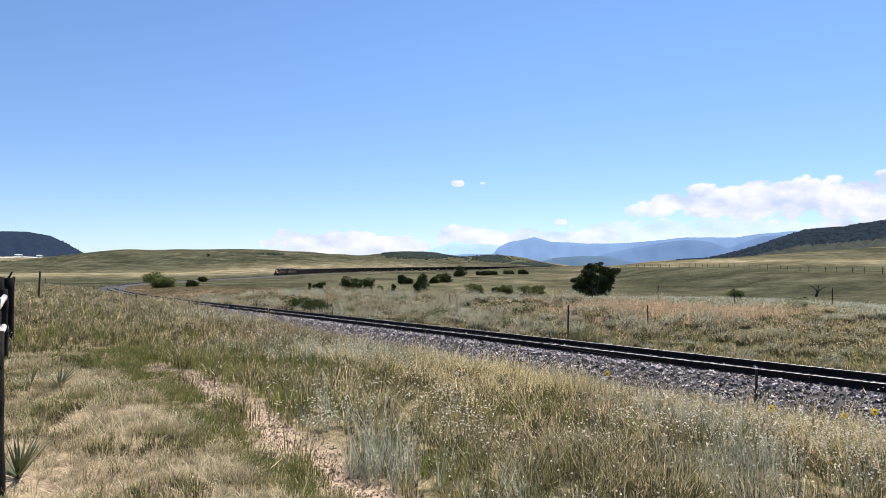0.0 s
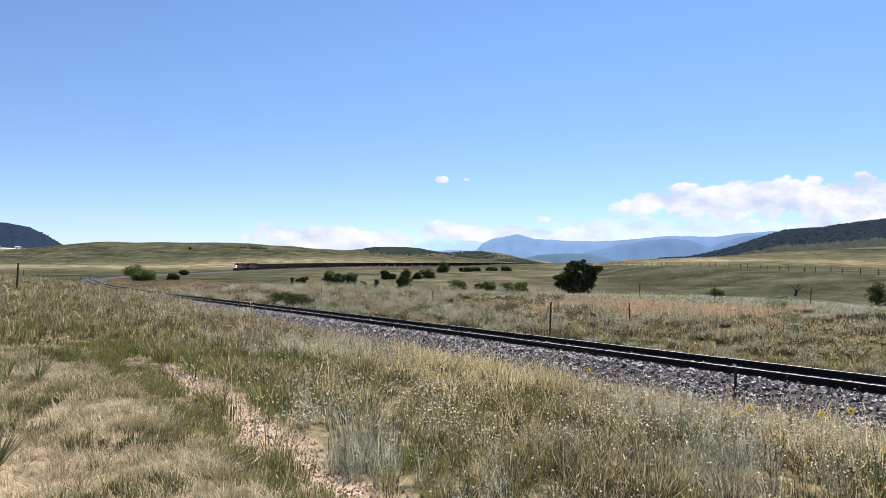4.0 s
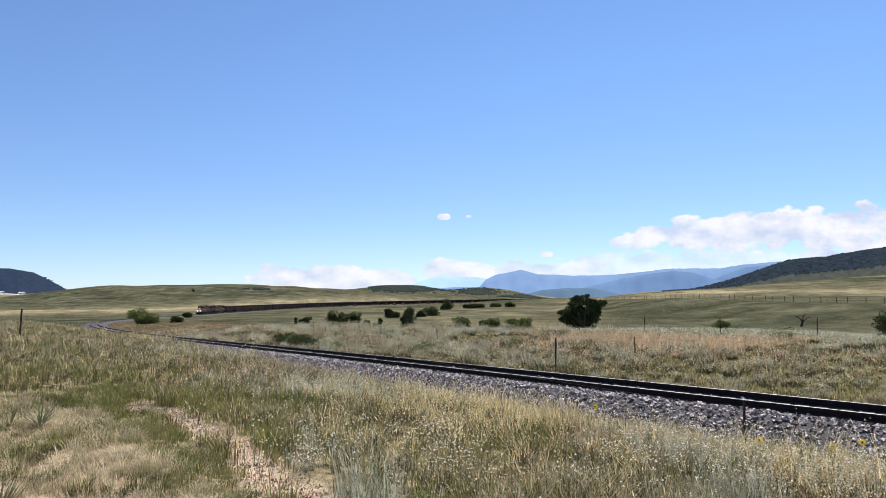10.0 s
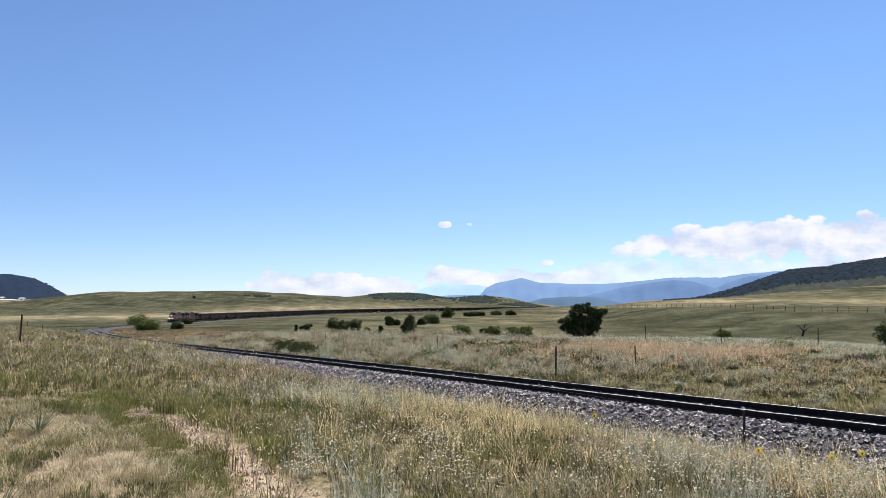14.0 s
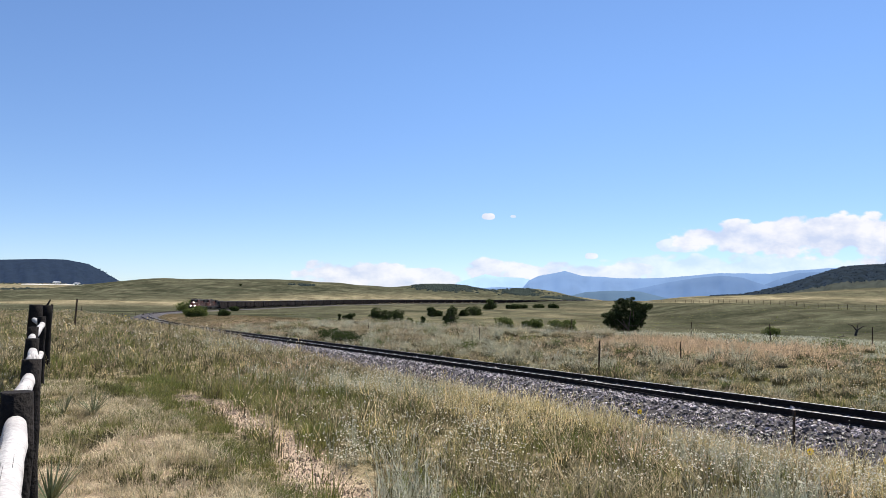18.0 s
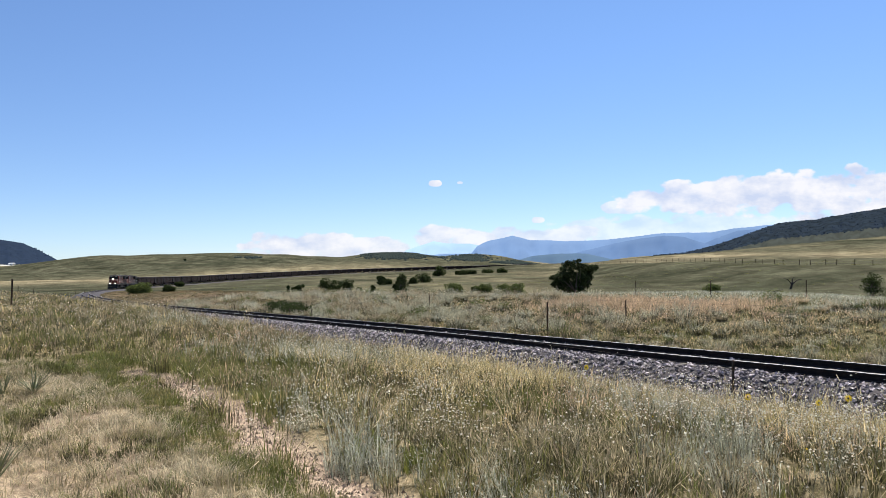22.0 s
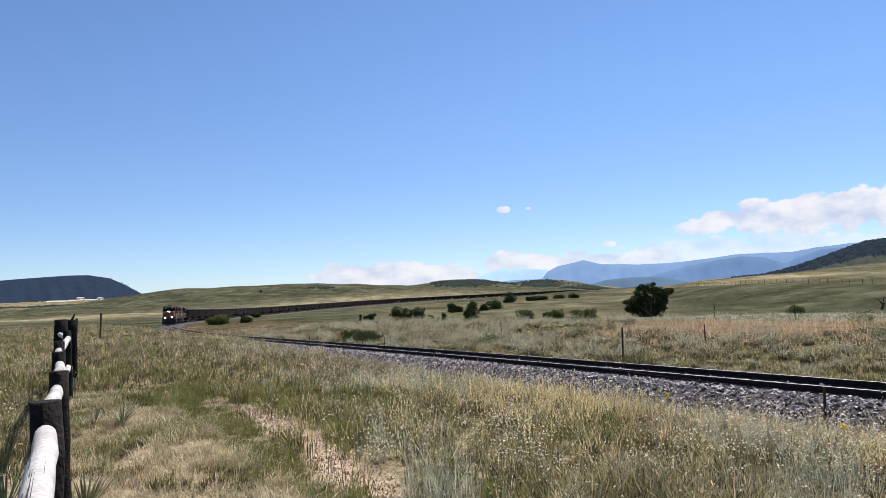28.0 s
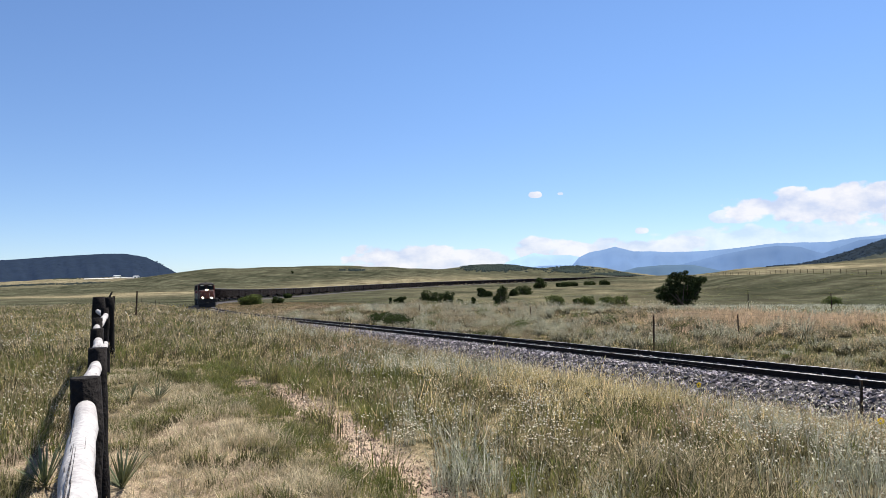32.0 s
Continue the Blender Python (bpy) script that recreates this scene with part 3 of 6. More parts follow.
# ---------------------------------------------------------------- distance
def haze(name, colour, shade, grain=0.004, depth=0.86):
    """Far land with the haze of kilometres of air put into a glowing colour."""
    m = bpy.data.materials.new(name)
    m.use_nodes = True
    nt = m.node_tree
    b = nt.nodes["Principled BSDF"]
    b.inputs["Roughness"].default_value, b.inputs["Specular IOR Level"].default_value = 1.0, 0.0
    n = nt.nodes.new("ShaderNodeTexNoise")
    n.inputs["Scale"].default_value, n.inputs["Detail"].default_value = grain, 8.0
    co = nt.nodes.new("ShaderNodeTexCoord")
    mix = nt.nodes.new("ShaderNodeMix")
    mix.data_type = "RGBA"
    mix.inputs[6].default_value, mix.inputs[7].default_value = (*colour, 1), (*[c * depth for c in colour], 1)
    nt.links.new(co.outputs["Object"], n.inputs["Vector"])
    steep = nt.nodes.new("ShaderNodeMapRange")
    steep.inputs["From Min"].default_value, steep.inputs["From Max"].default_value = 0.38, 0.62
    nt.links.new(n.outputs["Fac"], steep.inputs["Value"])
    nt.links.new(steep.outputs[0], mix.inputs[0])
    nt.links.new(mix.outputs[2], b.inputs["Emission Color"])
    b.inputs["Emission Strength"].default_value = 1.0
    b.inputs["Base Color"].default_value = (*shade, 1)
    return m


# distance haze painted as emission, one blue for each range and mesa
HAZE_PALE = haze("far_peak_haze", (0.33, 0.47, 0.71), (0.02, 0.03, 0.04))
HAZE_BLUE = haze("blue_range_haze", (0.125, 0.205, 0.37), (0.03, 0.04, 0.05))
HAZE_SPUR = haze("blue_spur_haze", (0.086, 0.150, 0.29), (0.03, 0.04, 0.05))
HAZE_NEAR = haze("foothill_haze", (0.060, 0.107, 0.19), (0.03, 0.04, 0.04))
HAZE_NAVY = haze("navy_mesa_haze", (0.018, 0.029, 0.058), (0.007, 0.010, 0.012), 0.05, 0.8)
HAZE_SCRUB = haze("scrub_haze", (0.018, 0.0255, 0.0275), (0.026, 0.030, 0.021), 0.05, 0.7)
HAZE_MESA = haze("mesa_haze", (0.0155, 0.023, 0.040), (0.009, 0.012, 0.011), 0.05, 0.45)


# the same painted haze over the meadow below the east mesa
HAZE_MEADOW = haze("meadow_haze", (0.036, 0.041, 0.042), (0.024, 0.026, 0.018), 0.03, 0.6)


def ridge(name, far, crest, mat, depth, rough, label, base=-20.0, step=0.1, seed=0):
    """A range at a distance: crest as (degrees right of +y, slope above eye level)."""
    az = np.arange(crest[0][0], crest[-1][0] + step, step)
    el = np.interp(az, [c[0] for c in crest], [c[1] for c in crest])
    rs = np.random.RandomState(seed)
    jag = np.convolve(rs.normal(size=len(az) + 8), np.ones(9) / 9, "valid") * rough + rs.normal(size=len(az)) * rough * 0.25
    top = 1.6 + el * far + jag
    rows = []
    for t, w in ((0.0, 0.0), (0.35, 0.28), (0.6, 0.55), (0.82, 0.8), (1.0, 1.0)):
        fold = np.sin(az * 2.1 + t * 3) * 0.5 + np.sin(az * 5.3 + 1) * 0.3
        r = far - depth * (1 - t) + (fold * depth * 0.16 if 0 < t < 1 else 0)
        z = base + (top - base) * w
        rows.append(np.stack([r * np.sin(np.radians(az)), r * np.cos(np.radians(az)), z + 0 * az], 1))
    r = far + depth * 0.4
    rows.append(np.stack([r * np.sin(np.radians(az)), r * np.cos(np.radians(az)), np.full(len(az), base)], 1))
    verts, n = np.concatenate(rows), len(az)
    j = np.arange(n - 1)
    faces = np.concatenate([np.stack([i * n + j, i * n + j + 1, (i + 1) * n + j + 1, (i + 1) * n + j], 1) for i in range(len(rows) - 1)])
    ob = new(name, fast_mesh(name, verts, faces, mat, smooth=True))
    return tagged(ob, label, "mountain", kind="structure")


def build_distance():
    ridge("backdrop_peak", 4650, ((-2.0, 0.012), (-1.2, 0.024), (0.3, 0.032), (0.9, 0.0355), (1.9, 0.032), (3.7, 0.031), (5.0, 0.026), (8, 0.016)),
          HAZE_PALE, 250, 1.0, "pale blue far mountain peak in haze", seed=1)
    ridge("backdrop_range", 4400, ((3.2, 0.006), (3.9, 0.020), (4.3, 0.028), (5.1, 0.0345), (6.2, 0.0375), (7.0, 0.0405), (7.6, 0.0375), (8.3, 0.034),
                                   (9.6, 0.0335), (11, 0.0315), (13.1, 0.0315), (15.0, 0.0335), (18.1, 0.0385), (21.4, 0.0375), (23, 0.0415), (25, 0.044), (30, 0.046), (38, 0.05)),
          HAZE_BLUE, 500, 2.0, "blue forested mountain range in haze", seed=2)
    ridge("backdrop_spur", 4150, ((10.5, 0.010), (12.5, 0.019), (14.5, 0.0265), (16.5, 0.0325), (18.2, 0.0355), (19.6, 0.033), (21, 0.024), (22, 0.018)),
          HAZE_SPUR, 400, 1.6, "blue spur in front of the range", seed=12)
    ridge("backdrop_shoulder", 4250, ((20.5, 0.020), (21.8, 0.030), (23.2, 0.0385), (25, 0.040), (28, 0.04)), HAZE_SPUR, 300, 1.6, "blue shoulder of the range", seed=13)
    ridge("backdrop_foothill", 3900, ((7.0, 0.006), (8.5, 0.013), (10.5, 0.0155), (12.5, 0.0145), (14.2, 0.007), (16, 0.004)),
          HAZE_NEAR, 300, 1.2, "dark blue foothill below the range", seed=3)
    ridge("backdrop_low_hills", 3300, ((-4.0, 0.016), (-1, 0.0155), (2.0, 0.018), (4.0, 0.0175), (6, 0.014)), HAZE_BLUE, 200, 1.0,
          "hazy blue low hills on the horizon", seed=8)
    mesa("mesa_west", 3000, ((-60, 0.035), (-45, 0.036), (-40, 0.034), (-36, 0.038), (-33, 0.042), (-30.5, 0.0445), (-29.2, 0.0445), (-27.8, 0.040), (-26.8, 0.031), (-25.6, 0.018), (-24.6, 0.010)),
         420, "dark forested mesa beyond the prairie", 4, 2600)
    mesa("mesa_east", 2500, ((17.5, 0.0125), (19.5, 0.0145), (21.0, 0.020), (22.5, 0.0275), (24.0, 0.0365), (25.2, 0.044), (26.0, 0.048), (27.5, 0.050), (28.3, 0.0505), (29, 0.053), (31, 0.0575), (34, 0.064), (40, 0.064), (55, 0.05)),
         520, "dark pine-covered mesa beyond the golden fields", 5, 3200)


def mesa(name, far, crest, depth, label, seed, trees):
    """A flat-topped hill with folds, and the pines that cover it."""
    rs = np.random.RandomState(seed)
    az = np.arange(crest[0][0], crest[-1][0] + 0.1, 0.1)
    top = 1.6 + (np.interp(az, [c[0] for c in crest], [c[1] for c in crest]) - 0.0022) * far
    steps = np.linspace(0, 1, 14)
    A, T = np.meshgrid(np.radians(az), steps)
    fold = np.sin(np.degrees(A) * 2.3 + 2 * np.sin(T * 4)) * 0.5 + np.sin(np.degrees(A) * 6.1 + T * 5) * 0.25
    R = far - depth * (1 - T) + fold * depth * 0.12 * np.sin(T * math.pi)
    Z = -15 + (top[None] + 15) * T ** 0.8 + rs.normal(size=A.shape) * 1.2 * np.sin(T * math.pi)
    X, Y = R * np.sin(A), R * np.cos(A)
    back = np.stack([(far + depth) * np.sin(A[0]), (far + depth) * np.cos(A[0]), np.full(len(az), -15.0)], 1)
    verts, n = np.concatenate([np.stack([X.ravel(), Y.ravel(), Z.ravel()], 1), back]), len(az)
    j = np.arange(n - 1)
    faces = np.concatenate([np.stack([i * n + j, i * n + j + 1, (i + 1) * n + j + 1, (i + 1) * n + j], 1) for i in range(len(steps))])
    wood = np.repeat(np.arange(len(steps)), n - 1) >= (7 if "east" in name else 0)
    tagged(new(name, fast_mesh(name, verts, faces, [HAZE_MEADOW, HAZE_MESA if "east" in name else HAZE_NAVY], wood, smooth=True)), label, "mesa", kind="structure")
    ia = rs.randint(0, n, trees)
    it = np.where(rs.rand(trees) < 0.25, 13, rs.randint(7, 14, trees))
    spots = [(X[t, a] + rs.normal() * 3, Y[t, a] + rs.normal() * 3, Z[t, a] - (2.5 if "east" in name else 3.0), rs.uniform(2.0, 4.0) * (1 if "east" in name else 0.8), rs.uniform(2.5, 5) * (1 if "east" in name else 0.8)) for a, t in zip(ia, it)]
    FOREST.append((name.replace("mesa", "pines"), spots, "dark pines covering the mesa"))


FOREST = []
build_distance()


def build_pale_field():
    """A pale strip of bare field far out on the plain."""
    pale = material("pale_field", (0.42, 0.40, 0.36), 0.9, 0, 0.1, 0.01)
    az = np.radians(np.arange(-31.8, -27.9, 0.25))
    rows = [np.stack([r * np.sin(az), r * np.cos(az)], 1) for r in (2050.0, 2075.0, 2100.0)]
    p = np.concatenate(rows)
    v = np.concatenate([p, (land_z(p[:, 0], p[:, 1]) + 1.2)[:, None]], 1)
    n, j = len(az), np.arange(len(az) - 1)
    f = np.concatenate([np.stack([i * n + j, i * n + j + 1, (i + 1) * n + j + 1, (i + 1) * n + j], 1) for i in range(2)])
    tagged(new("pale_field", fast_mesh("pale_field", v, f, pale)), "pale bare field on the far plain", "field", kind="structure")


build_pale_field()

# ---------------------------------------------------------------- the railway
def sweep(s, section, close):
    """Points of a cross section (across, up) carried along the line."""
    x, y, z, h = (np.interp(s, LS, a) for a in (LX, LY, LZ, LH))
    n, k = len(s), len(section)
    verts = np.concatenate([np.stack([x + a * np.cos(h), y + a * np.sin(h), z + b], 1) for a, b in section]).reshape(k, n, 3)
    verts = verts.transpose(1, 0, 2).reshape(-1, 3)
    m = k if close else k - 1
    faces = [(i * k + j, i * k + (j + 1) % k, (i + 1) * k + (j + 1) % k, (i + 1) * k + j) for i in range(n - 1) for j in range(m)]
    return verts, np.array(faces), m


def shoulder(u):
    """Height of the ballast against the rail tops."""
    a = np.abs(u)
    return np.where(a < 1.75, -0.20, -0.20 - (a - 1.75) * 0.34)


def build_railway():
    line = tagged(new("railway_line"), "single railway track on grey crushed-rock ballast", "railway track", kind="structure")
    s = np.concatenate([np.arange(-150, 300, 3.0), np.arange(300, 1690, 8.0)])
    sec = [(-5.2, -1.45), (-3.7, -0.87), (-1.75, -0.20), (1.75, -0.20), (3.7, -0.87), (5.2, -1.45)]
    v, f, m = sweep(s, sec, False)
    part("ballast_bed", fast_mesh("ballast_bed", v, f, BALLAST), None, line, "grey-violet crushed rock bed")
    for side in (-1, 1):
        c = 0.753 * side
        prof = [(c - 0.037, 0), (c + 0.037, 0), (c + 0.037, -0.045), (c + 0.009, -0.06), (c + 0.009, -0.15), (c + 0.07, -0.165),
                (c + 0.07, -0.178), (c - 0.07, -0.178), (c - 0.07, -0.165), (c - 0.009, -0.15), (c - 0.009, -0.06), (c - 0.037, -0.045)]
        v, f, m = sweep(s, prof, True)
        idx = np.where(np.arange(len(f)) % m == 0, 0, 1)
        part("rail", fast_mesh("rail", v, f, [STEEL, RUST], idx), None, line, "polished steel rail with rusty sides")
    bm = bmesh.new()
    box(bm, -1.3, 1.3, -0.11, 0.11, -0.17, 0.0, 0.012)
    tie = bpy.data.meshes.new("tie")
    bm.to_mesh(tie)
    bm.free()
    tie.materials.append(TIE)
    for i in range(300):
        p = -14 + i * 0.53
        h = float(np.interp(p, LS, LH))
        ob = part("tie", tie, None, line)
        ob.matrix_basis = Matrix.Translation(on_line(p) - Vector((0, 0, 0.178))) @ pose(0, 0, 0, 0, 0, math.degrees(h) + random.uniform(-1, 1))
    # stones on the near shoulder and between the rails
    rs = np.random.RandomState(7)
    n = 50000
    sp = -24 + 112 * rs.rand(n) ** 1.7
    u = np.where(rs.rand(n) < 0.9, -0.95 - 3.3 * rs.rand(n), rs.uniform(-0.7, 3.6, n))
    x, y, z, h = (np.interp(sp, LS, a) for a in (LX, LY, LZ, LH))
    px, py = x + u * np.cos(h), y + u * np.sin(h)
    pz = z + shoulder(u) + 0.012 + 0.025 * rs.rand(n)
    size = rs.uniform(0.02, 0.052, n) * (1 + 0.008 * np.clip(sp, 0, None))
    octa = np.array([[1, 0, 0], [-1, 0, 0], [0, 1, 0], [0, -1, 0], [0, 0, 1], [0, 0, -1]], float)
    jit = octa[None] * rs.uniform(0.7, 1.5, (n, 6, 1)) + rs.normal(0, 0.3, (n, 6, 3))
    a = rs.rand(n) * 6.28
    ca, sa = np.cos(a)[:, None], np.sin(a)[:, None]
    X = jit[:, :, 0] * ca - jit[:, :, 1] * sa
    Y = jit[:, :, 0] * sa + jit[:, :, 1] * ca
    tilt = rs.uniform(-0.8, 0.8, n)[:, None]
    Z = jit[:, :, 2] * 0.7 + X * tilt * 0.6
    V = np.stack([X * size[:, None] + px[:, None], Y * size[:, None] + py[:, None], Z * size[:, None] + pz[:, None]], 2).reshape(-1, 3)
    q = np.array([[0, 2, 4], [2, 1, 4], [1, 3, 4], [3, 0, 4], [2, 0, 5], [1, 2, 5], [3, 1, 5], [0, 3, 5]])
    F = (q[None] + 6 * np.arange(n)[:, None, None]).reshape(-1, 3)
    tagged(part("ballast_stones", fast_mesh("ballast_stones", V, F, STONE), None, line, "loose grey crushed stones"), kind="stuff")


build_railway()

# ---------------------------------------------------------------- the train
ORANGE = material("faded_orange_paint", (0.10, 0.018, 0.0065), 0.6, 0, 0.2, 0.6, (0.05, 0.012, 0.006), 8.0, 0.05)
BLACKPAINT = material("grimy_black_paint", (0.013, 0.0115, 0.011), 0.75, 0, 0.3, 0.8, (0.04, 0.034, 0.03), 10.0, 0.1)
CREAM = material("cream_stripe", (0.34, 0.30, 0.24), 0.5, 0, 0.1)
CARSIDE = material("sooty_car_side", (0.021, 0.0088, 0.0068), 0.95, 0, 0.3, 0.5, (0.011, 0.0065, 0.0056), 6.0, 0.1, rand=0.25)
CAREND = material("pale_car_end", (0.075, 0.062, 0.058), 0.7, 0, 0.2, 1.0, (0.045, 0.038, 0.035), 8.0, 0.1, rand=0.3)
COAL = material("coal", (0.018, 0.018, 0.02), 0.7, 0, 0.3, 2.0, None, 12.0, 0.8)
GREASE = material("greasy_steel", (0.03, 0.026, 0.024), 0.7, 0.3, 0.3, 2.0, None, 20.0, 0.2)
GLASS = material("cab_glass", (0.006, 0.007, 0.008), 0.3, 0, 0.05, 2.0, None, 5.0, 0, spec=0.15)
HEADLIGHT = glow("lit_headlight", (1.0, 0.84, 0.62), 7.0)
STEPLIGHT = glow("white_number_board", (0.5, 0.48, 0.42), 0.15)


def wheelset(parent, y, r=0.52):
    bm = bmesh.new()
    for x in (-0.76, 0.76):
        tube(bm, (x - 0.07, y, r), (x + 0.07, y, r), r, sides=18)
    tube(bm, (-0.8, y, r), (0.8, y, r), 0.09)
    part("wheelset", bm, GREASE, parent)


def truck(parent, y, axles, spread, r=0.52):
    bm = bmesh.new()
    for x in (-1.05, 1.05):
        box(bm, x - 0.1, x + 0.1, y - spread - 0.35, y + spread + 0.35, r - 0.05, r + 0.28, 0.04)
        for k in range(axles):
            yy = y + spread * (2 * k / (axles - 1) - 1)
            box(bm, x - 0.14, x + 0.14, yy - 0.2, yy + 0.2, r - 0.2, r + 0.2, 0.04)
    box(bm, -1.0, 1.0, y - 0.25, y + 0.25, r, r + 0.3)
    me = bpy.data.meshes.new("truck")
    bm.to_mesh(me), bm.free()
    me.materials.append(GREASE)
    t = part("truck", me, None, parent)
    for k in range(axles):
        wheelset(t, y + spread * (2 * k / (axles - 1) - 1), r)
    return t


def coupler(parent, y, sign):
    bm = bmesh.new()
    box(bm, -0.12, 0.12, min(y, y + sign * 0.7), max(y, y + sign * 0.7), 0.72, 0.95, 0.03)
    box(bm, -0.2, 0.2, y + sign * 0.5 - 0.12, y + sign * 0.5 + 0.12, 0.68, 1.0, 0.04)
    part("coupler", bm, GREASE, parent)


def locomotive(lit=True):
    """Six-axle freight engine; its front is towards +y, its origin on the rail tops."""
    e = tagged(new("locomotive"), "orange and black diesel locomotive with lit headlights" if lit else "orange and black trailing diesel locomotive with dark lamps", "locomotive", "train")
    bm = bmesh.new()
    box(bm, -1.5, 1.5, -10.6, 10.6, 1.35, 1.62, 0.03)
    box(bm, -0.9, 0.9, -9.6, 9.6, 1.05, 1.36)
    part("frame", bm, BLACKPAINT, e, "black underframe")
    bm = bmesh.new()
    box(bm, -1.35, 1.35, -3.0, 2.6, 0.35, 1.3, 0.25)
    part("fuel_tank", bm, BLACKPAINT, e)
    bm = bmesh.new()
    box(bm, -0.92, 0.92, -9.9, 4.6, 1.62, 4.15, 0.12)
    part("long_hood", bm, BLACKPAINT, e, "grimy black engine hood")
    bm = bmesh.new()
    box(bm, -0.98, 0.98, -9.8, 4.5, 4.0, 4.45, 0.1)
    for y in (-1.5, 0.2, 1.9, 3.4):
        tube(bm, (0, y, 4.44), (0, y, 4.6), 0.55, sides=14)
    box(bm, -0.4, 0.4, -4.2, -2.6, 4.44, 4.75, 0.06)
    part("roof_gear", bm, BLACKPAINT, e, "black roof with fans and exhaust")
    bm = bmesh.new()
    box(bm, -1.5, 1.5, -9.4, -5.4, 3.3, 4.4, 0.15)
    part("radiator", bm, BLACKPAINT, e, "flared black radiator section")
    for y0, y1 in ((-9.2, -7.5), (-7.3, -5.6)):
        for x in (-1.52, 1.52):
            bm = bmesh.new()
            for k in range(6):
                box(bm, x - 0.03, x + 0.03, y0, y1, 3.42 + k * 0.15, 3.5 + k * 0.15)
            part("grille", bm, GREASE, e)
    for x in (-0.94, 0.94):
        for k in range(20):
            bm = bmesh.new()
            box(bm, x - 0.03, x + 0.03, -9.7 + k * 0.7, -9.12 + k * 0.7, 1.8, 3.25 if k < 6 else 3.7, 0.02)
            part("hood_door", bm, ORANGE if k % 3 else BLACKPAINT, e)
    # cab and nose
    bm = bmesh.new()
    box(bm, -1.5, 1.5, 4.6, 8.0, 1.62, 4.15, 0.1)
    for v in bm.verts:
        if v.co.z > 3.3 and v.co.y > 7.5:
            v.co.y -= 0.35
    part("cab", bm, ORANGE, e, "orange wide cab")
    bm = bmesh.new()
    box(bm, -1.46, 1.46, 4.5, 7.95, 3.95, 4.66, 0.34)
    for v in bm.verts:
        if v.co.z > 4.4:
            v.co.x *= 0.82
    part("cab_roof", bm, BLACKPAINT, e, "black cab roof")
    bm = bmesh.new()
    box(bm, -1.44, 1.44, 7.9, 9.9, 1.62, 3.2, 0.2)
    for v in bm.verts:
        if v.co.z > 2.5 and v.co.y > 9:
            v.co.y -= 0.55
            v.co.x *= 0.86
    part("nose", bm, ORANGE, e, "sloped orange nose")
    bm = bmesh.new()
    box(bm, -1.3, 1.3, 7.72, 7.99, 3.14, 3.28, 0.02)
    part("stripe", bm, CREAM, e, "cream stripe below the windows")
    for x in (-1.25, 0.1):
        bm = bmesh.new()
        box(bm, x, x + 1.15, 7.6, 7.80, 3.34, 4.02, 0.04)
        part("windshield", bm, GLASS, e, "dark windshield pane")
    for x in (-1.52, 1.52):
        for y in (5.1, 6.4):
            bm = bmesh.new()
            box(bm, x - 0.02, x + 0.02, y, y + 1.0, 3.1, 3.85, 0.02)
            part("side_window", bm, GLASS, e)
        bm = bmesh.new()
        box(bm, x * 1.0 - 0.02, x + 0.02, 4.7, 7.4, 2.3, 2.5)
        part("side_stripe", bm, CREAM, e)
    for x in (-0.75, 0.75):
        bm = bmesh.new()
        box(bm, x - 0.3, x + 0.3, 7.66, 7.86, 4.08, 4.3, 0.03)
        part("number_board", bm, STEPLIGHT, e, "lit white number board with plain marks")
    # lamps: one pair high on the nose, one at each foot
    for x, z, y, r in ((-0.11, 3.25, 9.3, 0.13), (0.11, 3.25, 9.3, 0.13), (-0.78, 1.82, 10.3, 0.16), (0.78, 1.82, 10.3, 0.16)):
        bm = bmesh.new()
        tube(bm, (x, y - 0.12, z), (x, y + 0.1, z), r + 0.05, sides=14)
        house = part("lamp_housing", bm, BLACKPAINT, e)
        bm = bmesh.new()
        tube(bm, (x, y + 0.1, z), (x, y + 0.125, z), r, sides=14)
        part("headlight", bm, HEADLIGHT if lit else GLASS, house, "bright lit headlight" if lit else "dark headlight")
    bm = bmesh.new()
    box(bm, -1.5, 1.5, 10.3, 10.6, 0.9, 1.62, 0.05)
    for v in bmesh.ops.create_cube(bm, size=1, matrix=Matrix.Translation((0, 10.75, 0.5)) @ Matrix.Diagonal((2.9, 0.5, 0.7, 1)))["verts"]:
        if v.co.z < 0.5 and v.co.y > 10.7:
            v.co.y += 0.25
    part("pilot", bm, BLACKPAINT, e, "black pilot plow")
    for x in (-1.45, 1.45):
        for y in (-10.4, 10.35):
            for k in range(4):
                bm = bmesh.new()
                box(bm, x - 0.3, x + 0.12, y - 0.25, y + 0.25, 0.4 + k * 0.3, 0.44 + k * 0.3)
                part("step", bm, BLACKPAINT, e)
        bm = bmesh.new()
        for k in range(13):
            y = -10.2 + k * 1.2
            if y < 4.6:
                tube(bm, (x, y, 1.6), (x, y, 2.6), 0.02, sides=5)
        tube(bm, (x, -10.2, 2.6), (x, 4.4, 2.6), 0.022, sides=5)
        part("handrail", bm, CREAM, e, "pale handrail")
    for x in (-1.3, -0.4, 0.4, 1.3):
        bm = bmesh.new()
        tube(bm, (x, 10.5, 1.6), (x, 10.5, 2.6), 0.022, sides=5)
        tube(bm, (x, 10.5, 2.6), (x * 0.75, 10.5, 2.6), 0.022, sides=5)
        part("front_rail", bm, CREAM, e)
    bm = bmesh.new()
    for k in range(3):
        tube(bm, (-0.2 + k * 0.2, 5.6, 4.75), (-0.2 + k * 0.2, 6.0, 4.78), 0.04, 0.09, 8)
